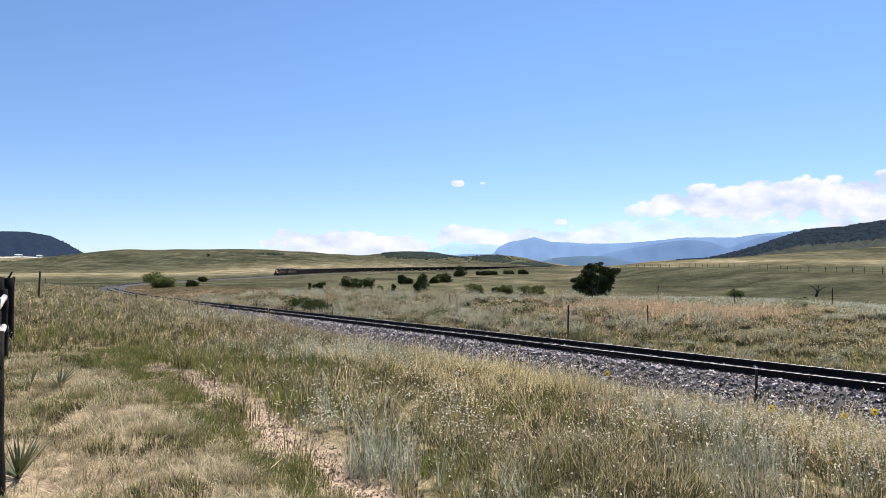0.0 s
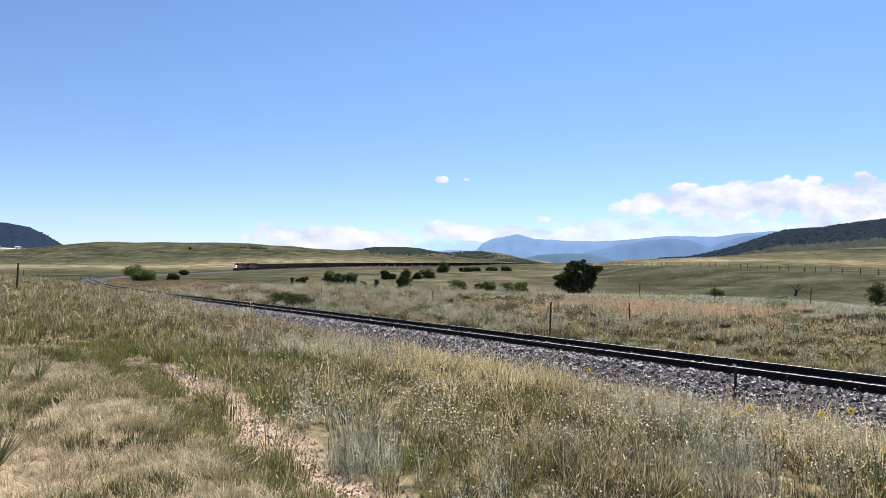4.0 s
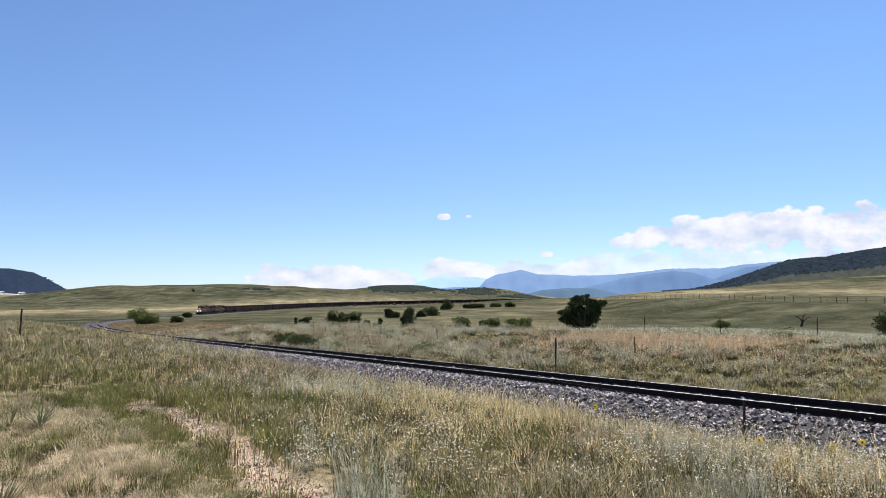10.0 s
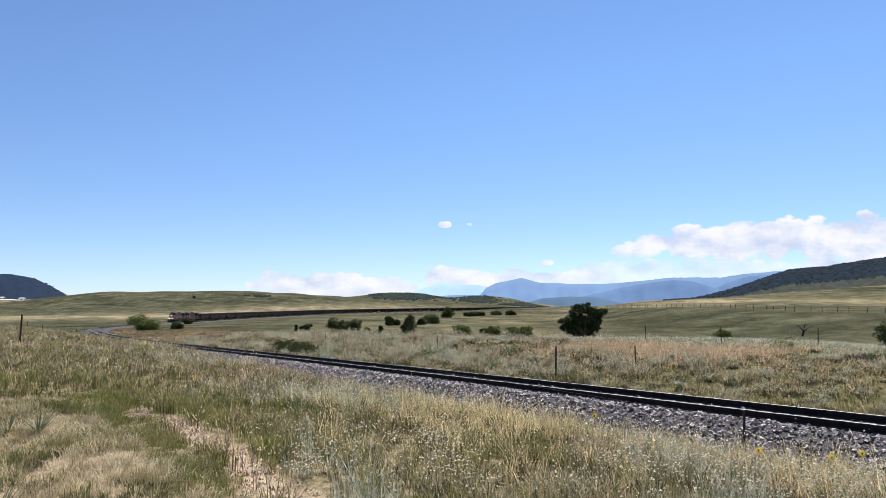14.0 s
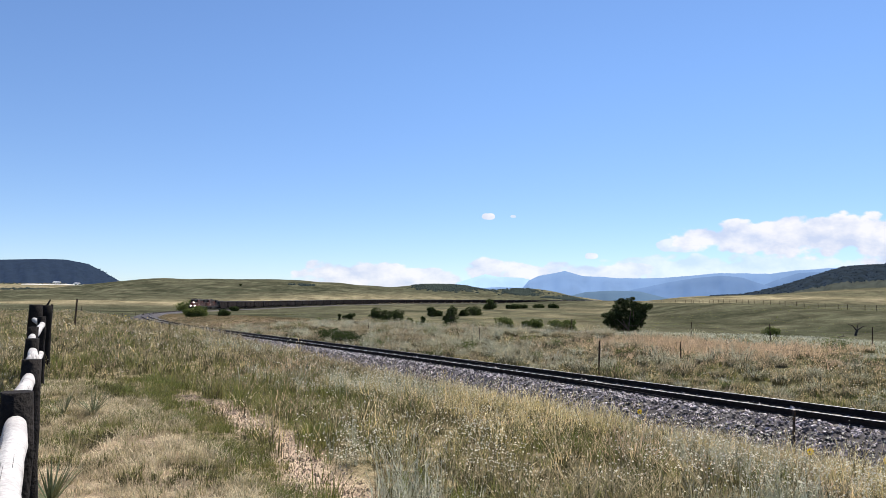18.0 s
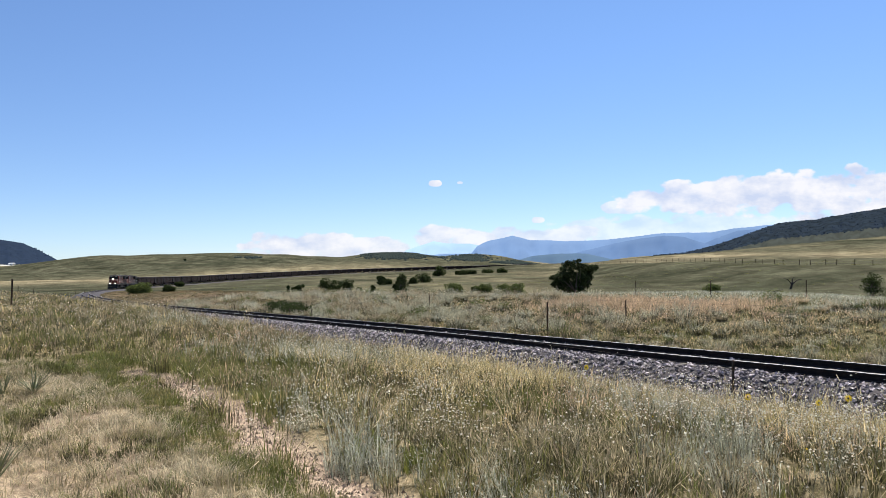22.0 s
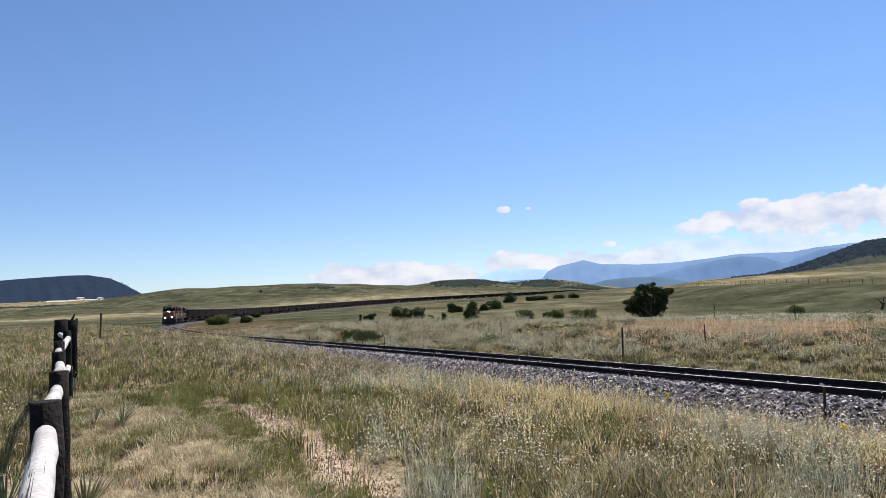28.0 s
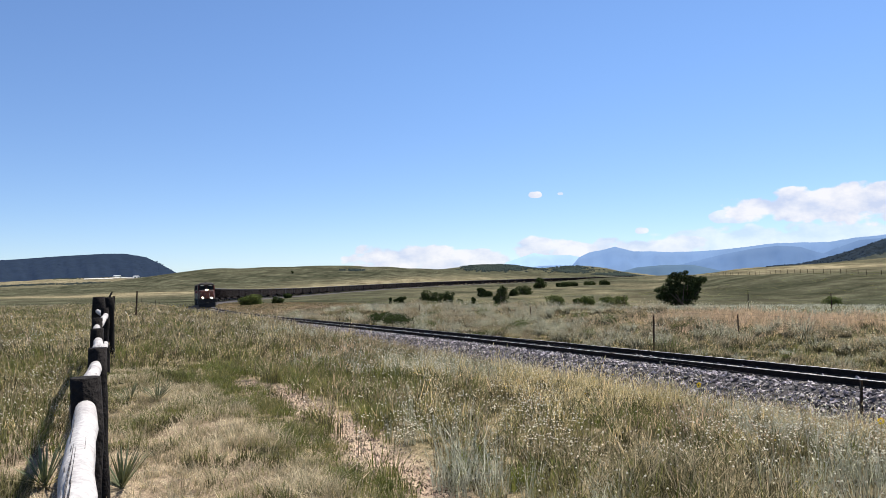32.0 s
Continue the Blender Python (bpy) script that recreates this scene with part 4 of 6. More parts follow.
    tube(bm, (0, 5.7, 4.6), (0, 5.7, 4.75), 0.05)
    part("horn", bm, GREASE, e)
    coupler(e, 10.6, 1), coupler(e, -10.6, -1)
    truck(e, 6.6, 3, 2.0), truck(e, -6.6, 3, 2.0)
    return e


def coal_car():
    """Bathtub coal gondola."""
    c = tagged(new("coal_car"), "sooty dark steel coal gondola with pale end", "railway car", "train")
    bm = bmesh.new()
    box(bm, -1.55, 1.55, -7.5, 7.5, 1.25, 3.75, 0.03)
    part("body", bm, CARSIDE, c, "sooty ribbed steel body")
    bm = bmesh.new()
    for x in (-0.85, 0.85):
        box(bm, x - 0.6, x + 0.6, -4.6, 4.6, 0.45, 1.3, 0.3)
    part("tub", bm, CARSIDE, c)
    for x in (-1.6, 1.6):
        for k in range(11):
            bm = bmesh.new()
            y = -7.2 + k * 1.44
            box(bm, x - 0.06, x + 0.06, y - 0.07, y + 0.07, 1.25, 3.68)
            part("rib", bm, CARSIDE, c)
        bm = bmesh.new()
        box(bm, x - 0.09, x + 0.09, -7.55, 7.55, 3.66, 3.86, 0.02)
        part("top_chord", bm, CARSIDE, c)
        bm = bmesh.new()
        box(bm, x - 0.02, x + 0.02, 6.75, 7.1, 1.5, 3.6, 0.01)
        part("end_panel", bm, CAREND, c, "pale painted end panel")
    for y in (-7.56, 7.56):
        bm = bmesh.new()
        box(bm, -1.5, 1.5, y - 0.05, y + 0.05, 1.3, 3.8, 0.02)
        part("end_wall", bm, CAREND, c, "pale end wall")
    bm = bmesh.new()
    bmesh.ops.create_grid(bm, x_segments=6, y_segments=24, size=1, matrix=Matrix.Translation((0, 0, 3.72)) @ Matrix.Diagonal((1.48, 7.4, 1, 1)))
    for v in bm.verts:
        v.co.z += 0.36 * max(0, 1 - (v.co.x / 1.48) ** 2) * max(0, 1 - (v.co.y / 7.4) ** 4) + random.uniform(-0.03, 0.03)
    part("coal_load", bm, COAL, c, "heaped black coal")
    coupler(c, 7.55, 1), coupler(c, -7.55, -1)
    truck(c, 5.7, 2, 0.9, 0.46), truck(c, -5.7, 2, 0.9, 0.46)
    return c


ENGINE_LENGTH, CAR_LENGTH, CARS = 22.8, 16.3, 58
TRAIN = []


def build_train():
    first = locomotive()
    TRAIN.append((first, ENGINE_LENGTH / 2, 6.6))
    second = locomotive(False)
    TRAIN.append((second, ENGINE_LENGTH * 1.5, 6.6))
    car = coal_car()
    for k in range(CARS):
        ob = car if k == 0 else copy_thing(car, Matrix())
        TRAIN.append((ob, 2 * ENGINE_LENGTH + CAR_LENGTH * (k + 0.5), 5.7))


build_train()


def train_pose(back, half, t):
    """The pose of a vehicle whose middle is so far behind the train's front."""
    s = FRONT_AT_END + SPEED * (32.0 - t) + back
    a, b = on_line(s - half), on_line(s + half)
    d = a - b
    yaw = math.degrees(math.atan2(-d.x, d.y))
    pitch = math.degrees(math.atan2(d.z, math.hypot(d.x, d.y)))
    mid = (a + b) / 2
    return pose(mid.x, mid.y, mid.z, pitch, 0, yaw)

# ---------------------------------------------------------------- the wooden fence
POSTS = ((-1.97, 3.18, 1.20), (-3.13, 5.22, 1.16), (-4.52, 7.54, 1.17), (-6.00, 10.02, 1.18), (-7.37, 12.53, 1.25))
ENDPOSTS = ((-8.85, 14.79, 1.42, 0.125), (-8.90, 15.28, 1.40, 0.095))


def log(bm, a, b, ra, rb, sides=14, rings=8, wob=0.012, seed=0):
    """A rough round timber from a to b."""
    rs = random.Random(seed)
    a, b = Vector(a), Vector(b)
    q = (b - a).to_track_quat("Z", "Y").to_matrix()
    loops = []
    ph = rs.uniform(0, 6.28)
    lobes = [1 + 0.035 * math.sin(2 * 6.2832 * k / sides + ph) + 0.02 * math.sin(3 * 6.2832 * k / sides - ph) + rs.uniform(-0.008, 0.008) for k in range(sides)]
    for i in range(rings + 1):
        t = i / rings
        c = a.lerp(b, t) + Vector((rs.uniform(-wob, wob), rs.uniform(-wob, wob), 0)) * (0 < i < rings)
        r = ra + (rb - ra) * t
        if i in (0, rings):
            r *= 0.94
        loops.append([bm.verts.new(c + q @ Vector((math.cos(6.2832 * k / sides) * r * lobes[k], math.sin(6.2832 * k / sides) * r * lobes[k], 0))) for k in range(sides)])
    for p, n in zip(loops, loops[1:]):
        for k in range(sides):
            bm.faces.new((p[k], p[(k + 1) % sides], n[(k + 1) % sides], n[k]))
    bm.faces.new(loops[0][::-1])
    bm.faces.new(loops[-1])
    for f in bm.faces:
        f.smooth = len(f.verts) == 4
    return bm


def build_fence():
    f = tagged(new("rail_fence"), "old wooden fence of dark posts and bleached log rails", "fence")
    fx, fy = math.sin(FENCE_AZ), math.cos(FENCE_AZ)
    spots = [(POSTS[0][0] - 2.5 * 2 * fx, POSTS[0][1] - 2.5 * 2 * fy, 1.18), (POSTS[0][0] - 2.5 * fx, POSTS[0][1] - 2.5 * fy, 1.18), *POSTS]
    for i, (x, y, z) in enumerate(spots):
        g = float(land_z(x, y))
        bm = bmesh.new()
        log(bm, (x, y, g - 0.3), (x - 0.015 + random.uniform(-0.015, 0.015), y, z), 0.074, 0.069, seed=i, rings=6)
        part("post", bm, OLDWOOD, f, "dark weathered round post")
    for i, (x, y, z, r) in enumerate(ENDPOSTS):
        g = float(land_z(x, y))
        bm = bmesh.new()
        log(bm, (x, y, g - 0.3), (x, y, z), r * 1.05, r, seed=20 + i)
        part("post", bm, OLDWOOD, f, "tall dark end post")
    bm = bmesh.new()
    tube(bm, (-8.98, 15.36, 1.35), (-8.91, 15.40, 1.52), 0.025, 0.015)
    tube(bm, (-8.93, 15.36, -0.1), (-8.87, 15.40, 1.42), 0.03, 0.025)
    part("brace", bm, OLDWOOD, f)
    ends = [*spots, (ENDPOSTS[0][0], ENDPOSTS[0][1], 1.25)]
    for i, (a, b) in enumerate(zip(ends, ends[1:])):
        for drop, rad in ((0.13, 0.046), (0.62, 0.045)):
            off = -0.005 if i % 2 else -0.03
            pa = Vector((a[0] + off, a[1], a[2] - drop)) + Vector((fx, fy, 0)) * -0.02
            pb = Vector((b[0] + off, b[1], b[2] - drop)) - Vector((fx, fy, 0)) * 0.10
            bm = bmesh.new()
            log(bm, pa, pb, rad * 1.03, rad * 0.97, seed=40 + i, wob=0.008, rings=10)
            rail = part("rail", bm, RAILWOOD, f, "bleached cracked log rail")
            if drop < 0.5 and i in (1, 2, 3):
                d = (pb - pa).normalized()
                side = Vector((d.y, -d.x, 0))
                for k in range(20):
                    t0 = random.uniform(0.03, 0.63)
                    ang = random.uniform(-0.8, 0.8)
                    rr = rad * 1.0
                    c0 = pa.lerp(pb, t0) + side * math.sin(ang) * rr + Vector((0, 0, math.cos(ang) * rr))
                    c1 = pa.lerp(pb, t0 + random.choice((0.04, 0.10, 0.3)) * random.uniform(0.6, 1.2)) + side * math.sin(ang) * rr + Vector((0, 0, math.cos(ang) * rr))
                    bm = bmesh.new()
                    tube(bm, c0, c1, random.uniform(0.0007, 0.0016), 0.0004, 5)
                    part("crack", bm, CHECKS, rail)


build_fence()

# ---------------------------------------------------------------- wire fences
def tpost_mesh(h):
    bm = bmesh.new()
    box(bm, -0.022, 0.022, -0.006, 0.006, -0.35, h)
    box(bm, -0.005, 0.005, -0.03, 0.006, -0.35, h)
    for k in range(int(h / 0.12)):
        box(bm, -0.012, 0.012, 0.006, 0.014, 0.2 + k * 0.1, 0.23 + k * 0.1)
    me = bpy.data.meshes.new("tpost")
    bm.to_mesh(me), bm.free()
    me.materials.append(TPOST)
    return me


def wire_fence(name, label, spots, h, strands, width=1.0):
    f = tagged(new(name), label, "fence")
    me = tpost_mesh(h)
    tops = []
    for x, y in spots:
        g = float(land_z(x, y))
        ob = part("fence_post", me, None, f)
        ob.matrix_basis = pose(x, y, g, random.uniform(-2.5, 2.5), random.uniform(-3, 3), random.uniform(0, 90)) @ Matrix.Diagonal((width, width, 1, 1))
        tops.append(Vector((x, y, g)))
    for z in strands if len(tops) > 1 else ():
        bm = bmesh.new()
        for a, b in zip(tops, tops[1:]):
            tube(bm, a + Vector((0, 0, z)), b + Vector((0, 0, z)), 0.0025 * width, sides=4, cap=False)
        part("wire", bm, WIRE, f)
    return f


def build_wire_fences():
    # this side of the line, half hidden in the grass
    wire_fence("trackside_fence", "rusty steel posts with wire beside the ballast", ((15.5, -4.0), (5.0, 12.0), (-6.7, 45.5), (-8.9, 50.0), (-14.5, 58)), 1.05, (0.4, 0.9))
    wire_fence("right_of_way_fence", "rusty steel posts with wire beyond the track", ((22, 12.5), (9.6, 35.0), (0.5, 52.0), (-9.5, 68.0)), 1.15, (0.4, 0.8, 1.1), 1.3)
    wire_fence("bank_fence", "thin steel posts along the grassy bank", ((29, 39), (24.5, 47.0), (20.7, 53.0), (16.7, 58.0), (12.8, 64.0), (9.2, 70.0)), 1.2, (0.4, 0.8), 1.5)
    wire_fence("old_post", "tall rough post with weeds beside the track", ((5.5, 33.0),), 1.65, (), 1.7)
    wire_fence("plateau_fence", "dark posts of an old wire fence on the plain", ((-62.5, 117), (-64, 124.5), (-66.5, 131), (-68.5, 138), (-70.5, 144.5), (-73, 153), (-76, 162), (-78.5, 171), (-81, 181), (-85, 196)), 1.15, (0.4, 0.9), 1.8)
    wire_fence("tall_post", "tall thin dark steel post standing in the meadow", ((-22.9, 42.2),), 1.62, (), 2.0)
    wire_fence("pasture_fence", "row of dark posts with wire along the pasture hillside",
               [(115 + 0.5 * math.sin(3 * k), 172 + 7.6 * k + 0.8 * math.sin(5 * k)) for k in range(44)], 1.65, (0.5, 1.0, 1.5), 4.2)


build_wire_fences()

# ---------------------------------------------------------------- trees and bushes
def leaves_mesh(name, blobs, count, size, mat, seed):
    """Many small leaf quads round the surface of a few uneven lumps."""
    rs = np.random.RandomState(seed)
    w = np.array([b[3] * b[4] for b in blobs])
    pick = rs.choice(len(blobs), count, p=w / w.sum())
    B = np.array(blobs)[pick]
    d = rs.normal(size=(count, 3))
    d /= np.linalg.norm(d, axis=1)[:, None]
    rad = 0.55 + 0.5 * rs.rand(count) ** 0.7
    lump = 1 + 0.22 * np.sin(d[:, 0] * 5 + pick) * np.sin(d[:, 1] * 6 + 2 * pick) + 0.15 * np.sin(d[:, 2] * 9 + pick)
    c = B[:, :3] + d * (rad * lump)[:, None] * np.stack([B[:, 3], B[:, 3], B[:, 4]], 1)
    a, b = rs.normal(size=(2, count, 3))
    a /= np.linalg.norm(a, axis=1)[:, None]
    b -= (a * b).sum(1)[:, None] * a
    b /= np.linalg.norm(b, axis=1)[:, None]
    s = size * rs.uniform(0.6, 1.3, count)[:, None]
    V = np.stack([c - a * s, c + b * s * 0.6, c + a * s, c - b * s * 0.6], 1).reshape(-1, 3)
    V[:, 2] = np.maximum(V[:, 2], 0.02)
    return fast_mesh(name, V, np.arange(4 * count).reshape(-1, 4), mat)


def tree(name, label, x, y, height, width, leaf, seed, count, size, stems=3, category="tree", low=False, lobes=()):
    rs = random.Random(seed)
    t = tagged(new(name), label, category)
    t.matrix_basis = pose(x, y, float(land_z(x, y)) - 0.1)
    bm = bmesh.new()
    blobs = []
    for k in range(stems):
        a = 6.28 * k / stems + rs.uniform(-0.5, 0.5)
        fork = Vector((math.cos(a) * width * 0.12, math.sin(a) * width * 0.12, height * 0.3))
        tube(bm, (math.cos(a) * 0.05 * width, math.sin(a) * 0.05 * width, -0.2), fork, 0.035 * height, 0.022 * height, 7)
        for j in range(3):
            aa = a + rs.uniform(-1.2, 1.2)
            tip = Vector((math.cos(aa) * width * rs.uniform(0.15, 0.38), math.sin(aa) * width * rs.uniform(0.15, 0.38), height * rs.uniform(0.4, 0.8)))
            tube(bm, fork, tip, 0.02 * height, 0.006 * height, 6)
            rr = width * rs.uniform(0.12, 0.22)
            blobs.append((*tip, rr, rr * rs.uniform(0.7, 1.0)))
    for k in range(5):
        a = 6.28 * rs.random()
        rad = width * rs.uniform(0.1, 0.36)
        rr = width * rs.uniform(0.10, 0.2)
        blobs.append((math.cos(a) * rad, math.sin(a) * rad, height * rs.uniform(0.22, 0.9 - 0.5 * rad / width), rr, rr * 0.8))
    blobs.append((0, 0, height * 0.82, width * 0.2, height * 0.17))
    if low:
        for k in range(11):
            a, q = 6.28 * rs.random(), rs.random() ** 0.6
            rr = width * rs.uniform(0.10, 0.24)
            blobs.append((math.cos(a) * width * 0.34 * q, math.sin(a) * width * 0.34 * q, height * rs.uniform(0.12, 0.62 - 0.35 * q), rr, rr * rs.uniform(0.7, 1.1)))
    if lobes:
        blobs = [(fx * width, rs.uniform(-0.12, 0.12) * width, fz * height, 1.22 * fr * width, 1.1 * fr * width * rs.uniform(0.75, 1.0)) for fx, fz, fr in lobes]
    part("trunk", bm, BARK, t)
    part("crown", leaves_mesh("crown", blobs, count, size, leaf, seed), None, t)
    return t


# place, height, width, leaf: (name, x, y, height, width, pale, leaves, leaf size)
def build_trees():
    tree("cottonwood_tree", "dark green bushy cottonwood tree on the valley edge", 26.5, 130, 7.9, 8.8, LEAF_DARK, 17, 22000, 0.13, 4, "tree", False,
         ((0.05, 0.89, 0.093), (-0.10, 0.79, 0.118), (0.21, 0.79, 0.112), (0.38, 0.81, 0.081), (0.46, 0.83, 0.041), (-0.24, 0.60, 0.125), (-0.44, 0.60, 0.053), (-0.05, 0.56, 0.143), (0.16, 0.59, 0.125), (0.29, 0.70, 0.087), (0.14, 0.44, 0.081), (-0.32, 0.49, 0.069), (-0.11, 0.92, 0.056), (0.11, 0.97, 0.044), (-0.16, 0.42, 0.10), (0.03, 0.38, 0.12), (0.24, 0.46, 0.08), (-0.28, 0.42, 0.08), (0.10, 0.26, 0.12), (-0.06, 0.24, 0.12), (0.28, 0.60, 0.08), (-0.38, 0.46, 0.06)))
    small = (
        (-33.0, 200.3, 2.2, 2.6, 0), (-34.7, 203.1, 1.5, 1.6, 0), (-26.1, 198.3, 4.1, 3.8, 0), (-22.8, 194.7, 3.8, 3.9, 0), (-19.9, 198.0, 3.9, 3.9, 0), (-16.9, 199.3, 1.7, 1.8, 0),
        (-13.7, 205.5, 2.1, 1.4, 0), (-35.8, 199.8, 2.0, 0.9, 0), (-16.3, 295.6, 4.0, 3.9, 0), (-13.8, 304.7, 2.4, 4.0, 0), (-5.3, 191.9, 5.8, 3.4, 0), (-6.6, 194.9, 3.6, 2.6, 0),
        (-3.6, 300.0, 2.7, 4.2, 0), (0.3, 318.0, 3.6, 8.0, 0), (10.9, 489.9, 7.4, 10.5, 0), (24.5, 519.4, 2.8, 3.4, 0), (28.6, 514.2, 2.9, 8.0, 0), (34.4, 518.9, 2.5, 7.0, 0),
        (46.2, 528.0, 2.3, 9.0, 0), (57.6, 536.9, 3.0, 8.0, 0), (8.0, 187.8, 3.1, 4.8, 1), (13.4, 187.5, 2.5, 2.4, 1), (16.0, 189.3, 3.0, 3.8, 1), (20.6, 187.9, 2.9, 4.8, 1),
        (24.1, 189.5, 3.0, 4.8, 1), (61.9, 158.3, 2.7, 4.2, 1), (84.7, 138.1, 4.6, 4.8, 0), (-121.5, 312, 4.6, 9.5, 1), (-68.5, 185, 2.9, 5.0, 1), (-71.5, 186, 2.3, 4.2, 1),
        (-64.0, 190, 2.0, 3.4, 0), (-107, 331, 2.3, 4.5, 0), 
    )
    for i, (x, y, h, w, pale) in enumerate(small):
        tree("bush", "green leafy shrub in the valley grass" if not pale else "pale green willow shrub in the valley grass",
             x, y, h, w, LEAF_PALE if pale else LEAF, 30 + i, 3400, 0.05 + 0.0005 * y, 3, "bush", True)
    # weedy shrubs along the far side of the line
    for i, (x, y, h, w) in enumerate(((-12.6, 64.8, 1.3, 2.4), (-11.4, 62.5, 1.5, 2.6), (-10.6, 60.4, 1.4, 2.4), (-9.6, 58.6, 1.6, 2.6), (-13.8, 67.5, 1.1, 2.2))):
        tree("shrub", "low dark green shrub beside the track", x, y, h * 0.8, w * 0.85, LEAF, 80 + i, 2200, 0.06, 3, "bush", True)
    # rounded brush along the foot of the far bank
    rs = random.Random(77)
    for i in range(34):
        s, u = rs.uniform(-6, 75), rs.choice((rs.uniform(4.5, 8), rs.uniform(5, 22)))
        c, h = on_line(s), float(np.interp(s, LS, LH))
        kind = rs.random()
        size = rs.uniform(0.7, 1.25)
        tree("brush", "rounded grey-green brush on the bank" if kind < 0.6 else "dark green brush on the bank", c.x + u * math.cos(h), c.y + u * math.sin(h),
             size * 0.85, size * 1.5, BANK_WEED if kind < 0.6 else LEAF_PALE, 200 + i, 900, 0.035, 3, "bush", True)
    # dead tree
    x, y = 82.5, 165
    t = tagged(new("dead_tree"), "bare broken dead tree in the green pasture", "tree")
    t.matrix_basis = pose(x, y, float(land_z(x, y)) - 0.1) @ Matrix.Rotation(0.22, 4, "Y") @ Matrix.Scale(0.85, 4)
    bm = bmesh.new()
    tube(bm, (0, 0, -0.2), (0.15, 0, 1.7), 0.36, 0.26, 9)
    part("trunk", bm, DEADWOOD, t)
    for a, b, r in (((0.1, 0, 1.5), (1.5, 0.2, 2.9), 0.2), ((0.1, 0, 1.5), (-1.2, 0.1, 2.5), 0.2), ((-1.2, 0.1, 2.5), (-2.3, 0, 2.5), 0.12), ((0.1, 0, 1.6), (0.2, 0.2, 3.3), 0.16),
                    ((1.5, 0.2, 2.9), (2.6, 0.1, 3.3), 0.1), ((0.2, 0.2, 3.2), (0.9, 0, 3.7), 0.08)):
        bm = bmesh.new()
        tube(bm, a, b, r, r * 0.5, 7)
        part("limb", bm, DEADWOOD, t)
    t = tagged(new("fallen_branch"), "grey fallen branch in the pasture", "branch")
    t.matrix_basis = pose(77.5, 160, float(land_z(77.5, 160)))
    bm = bmesh.new()
    tube(bm, (-1.2, 0, 0.15), (1.0, 0.3, 0.5), 0.14, 0.06, 7)
    tube(bm, (0, 0.1, 0.3), (0.3, 0.1, 0.95), 0.07, 0.03, 6)
    part("limb", bm, DEADWOOD, t)


build_trees()


def scatter_lumps(name, spots, mat, label, category, seed):
    """Far scrub or forest: small cones and lumps, one object."""
    rs = np.random.RandomState(seed)
    V, F, o = [], [], 0
    for x, y, z, r, h in spots:
        k = 6
        a = np.arange(k) * 6.2832 / k + rs.rand()
        ring0 = np.stack([x + r * np.cos(a) * rs.uniform(0.7, 1.2, k), y + r * np.sin(a), np.full(k, z - 0.5)], 1)
        ring1 = np.stack([x + 0.75 * r * np.cos(a) * rs.uniform(0.7, 1.2, k), y + 0.75 * r * np.sin(a), z + h * rs.uniform(0.45, 0.75, k)], 1)
        V += [ring0, ring1, [[x + rs.normal() * 0.2 * r, y, z + h]]]
        for i in range(k):
            j = (i + 1) % k
            F += [(o + i, o + j, o + k + j), (o + i, o + k + j, o + k + i), (o + k + i, o + k + j, o + 2 * k)]
        o += 2 * k + 1
    ob = new(name, fast_mesh(name, np.concatenate(V), np.array(F), mat))
    return tagged(ob, label, category, kind="stuff")


def build_scrub():
    rs = np.random.RandomState(5)
    spots = []
    for cx, cy, sx, sy, n in ((-238, 1015, 8, 3, 10), (-225, 1010, 7, 2, 8), (420, 1350, 60, 30, 40), (640, 1400, 90, 30, 60), (180, 1200, 30, 6, 14), (120, 980, 60, 10, 16),
                              (-1010, 1850, 60, 14, 60), (-1150, 1800, 40, 14, 40), (-890, 1870, 40, 8, 30)):
        for _ in range(n):
            x, y = cx + rs.normal() * sx, cy + rs.normal() * sy
            spots.append((x, y, rs.uniform(1.6, 3.6), rs.uniform(1.6, 3.0)))
    for _ in range(330):
        a, d = radians(rs.uniform(-41, -25)), 1830 + 12 * rs.normal()
        spots.append((d * math.sin(a), d * math.cos(a), rs.uniform(2.0, 4.0), rs.uniform(2.0, 4.5)))
    # oak thickets: bearing, distance, half widths, how many
    for az, far, haz, hfar, n in ((-2.6, 1390, 1.5, 60, 900), (-0.7, 1420, 0.8, 40, 300), (1.0, 1440, 0.8, 15, 70), (3.6, 1500, 1.2, 55, 620), (5.6, 1320, 0.5, 12, 40),
                                  (7.2, 1370, 1.2, 60, 520), (9.0, 1330, 1.1, 40, 360), (10.4, 1420, 0.6, 30, 80)):
        for _ in range(n):
            a, d = radians(az + haz * 0.55 * rs.normal()), far + hfar * rs.normal()
            spots.append((d * math.sin(a), d * math.cos(a), rs.uniform(1.6, 3.6), rs.uniform(1.4, 2.8)))
    x, y = np.array([s[0] for s in spots]), np.array([s[1] for s in spots])
    z = land_z(x, y)
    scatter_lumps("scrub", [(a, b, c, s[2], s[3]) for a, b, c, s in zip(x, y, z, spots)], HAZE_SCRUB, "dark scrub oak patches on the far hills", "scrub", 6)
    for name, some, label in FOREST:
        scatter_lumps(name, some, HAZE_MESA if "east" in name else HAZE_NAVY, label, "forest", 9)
    # lone far trees
    for i, (x, y) in enumerate(((-301, 955), (690, 1390), (372, 1060))):
        tree("far_tree", "lone dark tree on the far slope", x, y, 7 if i else 3.2, 7 if i else 4, LEAF, 120 + i, 500, 0.5, 3)


build_scrub()

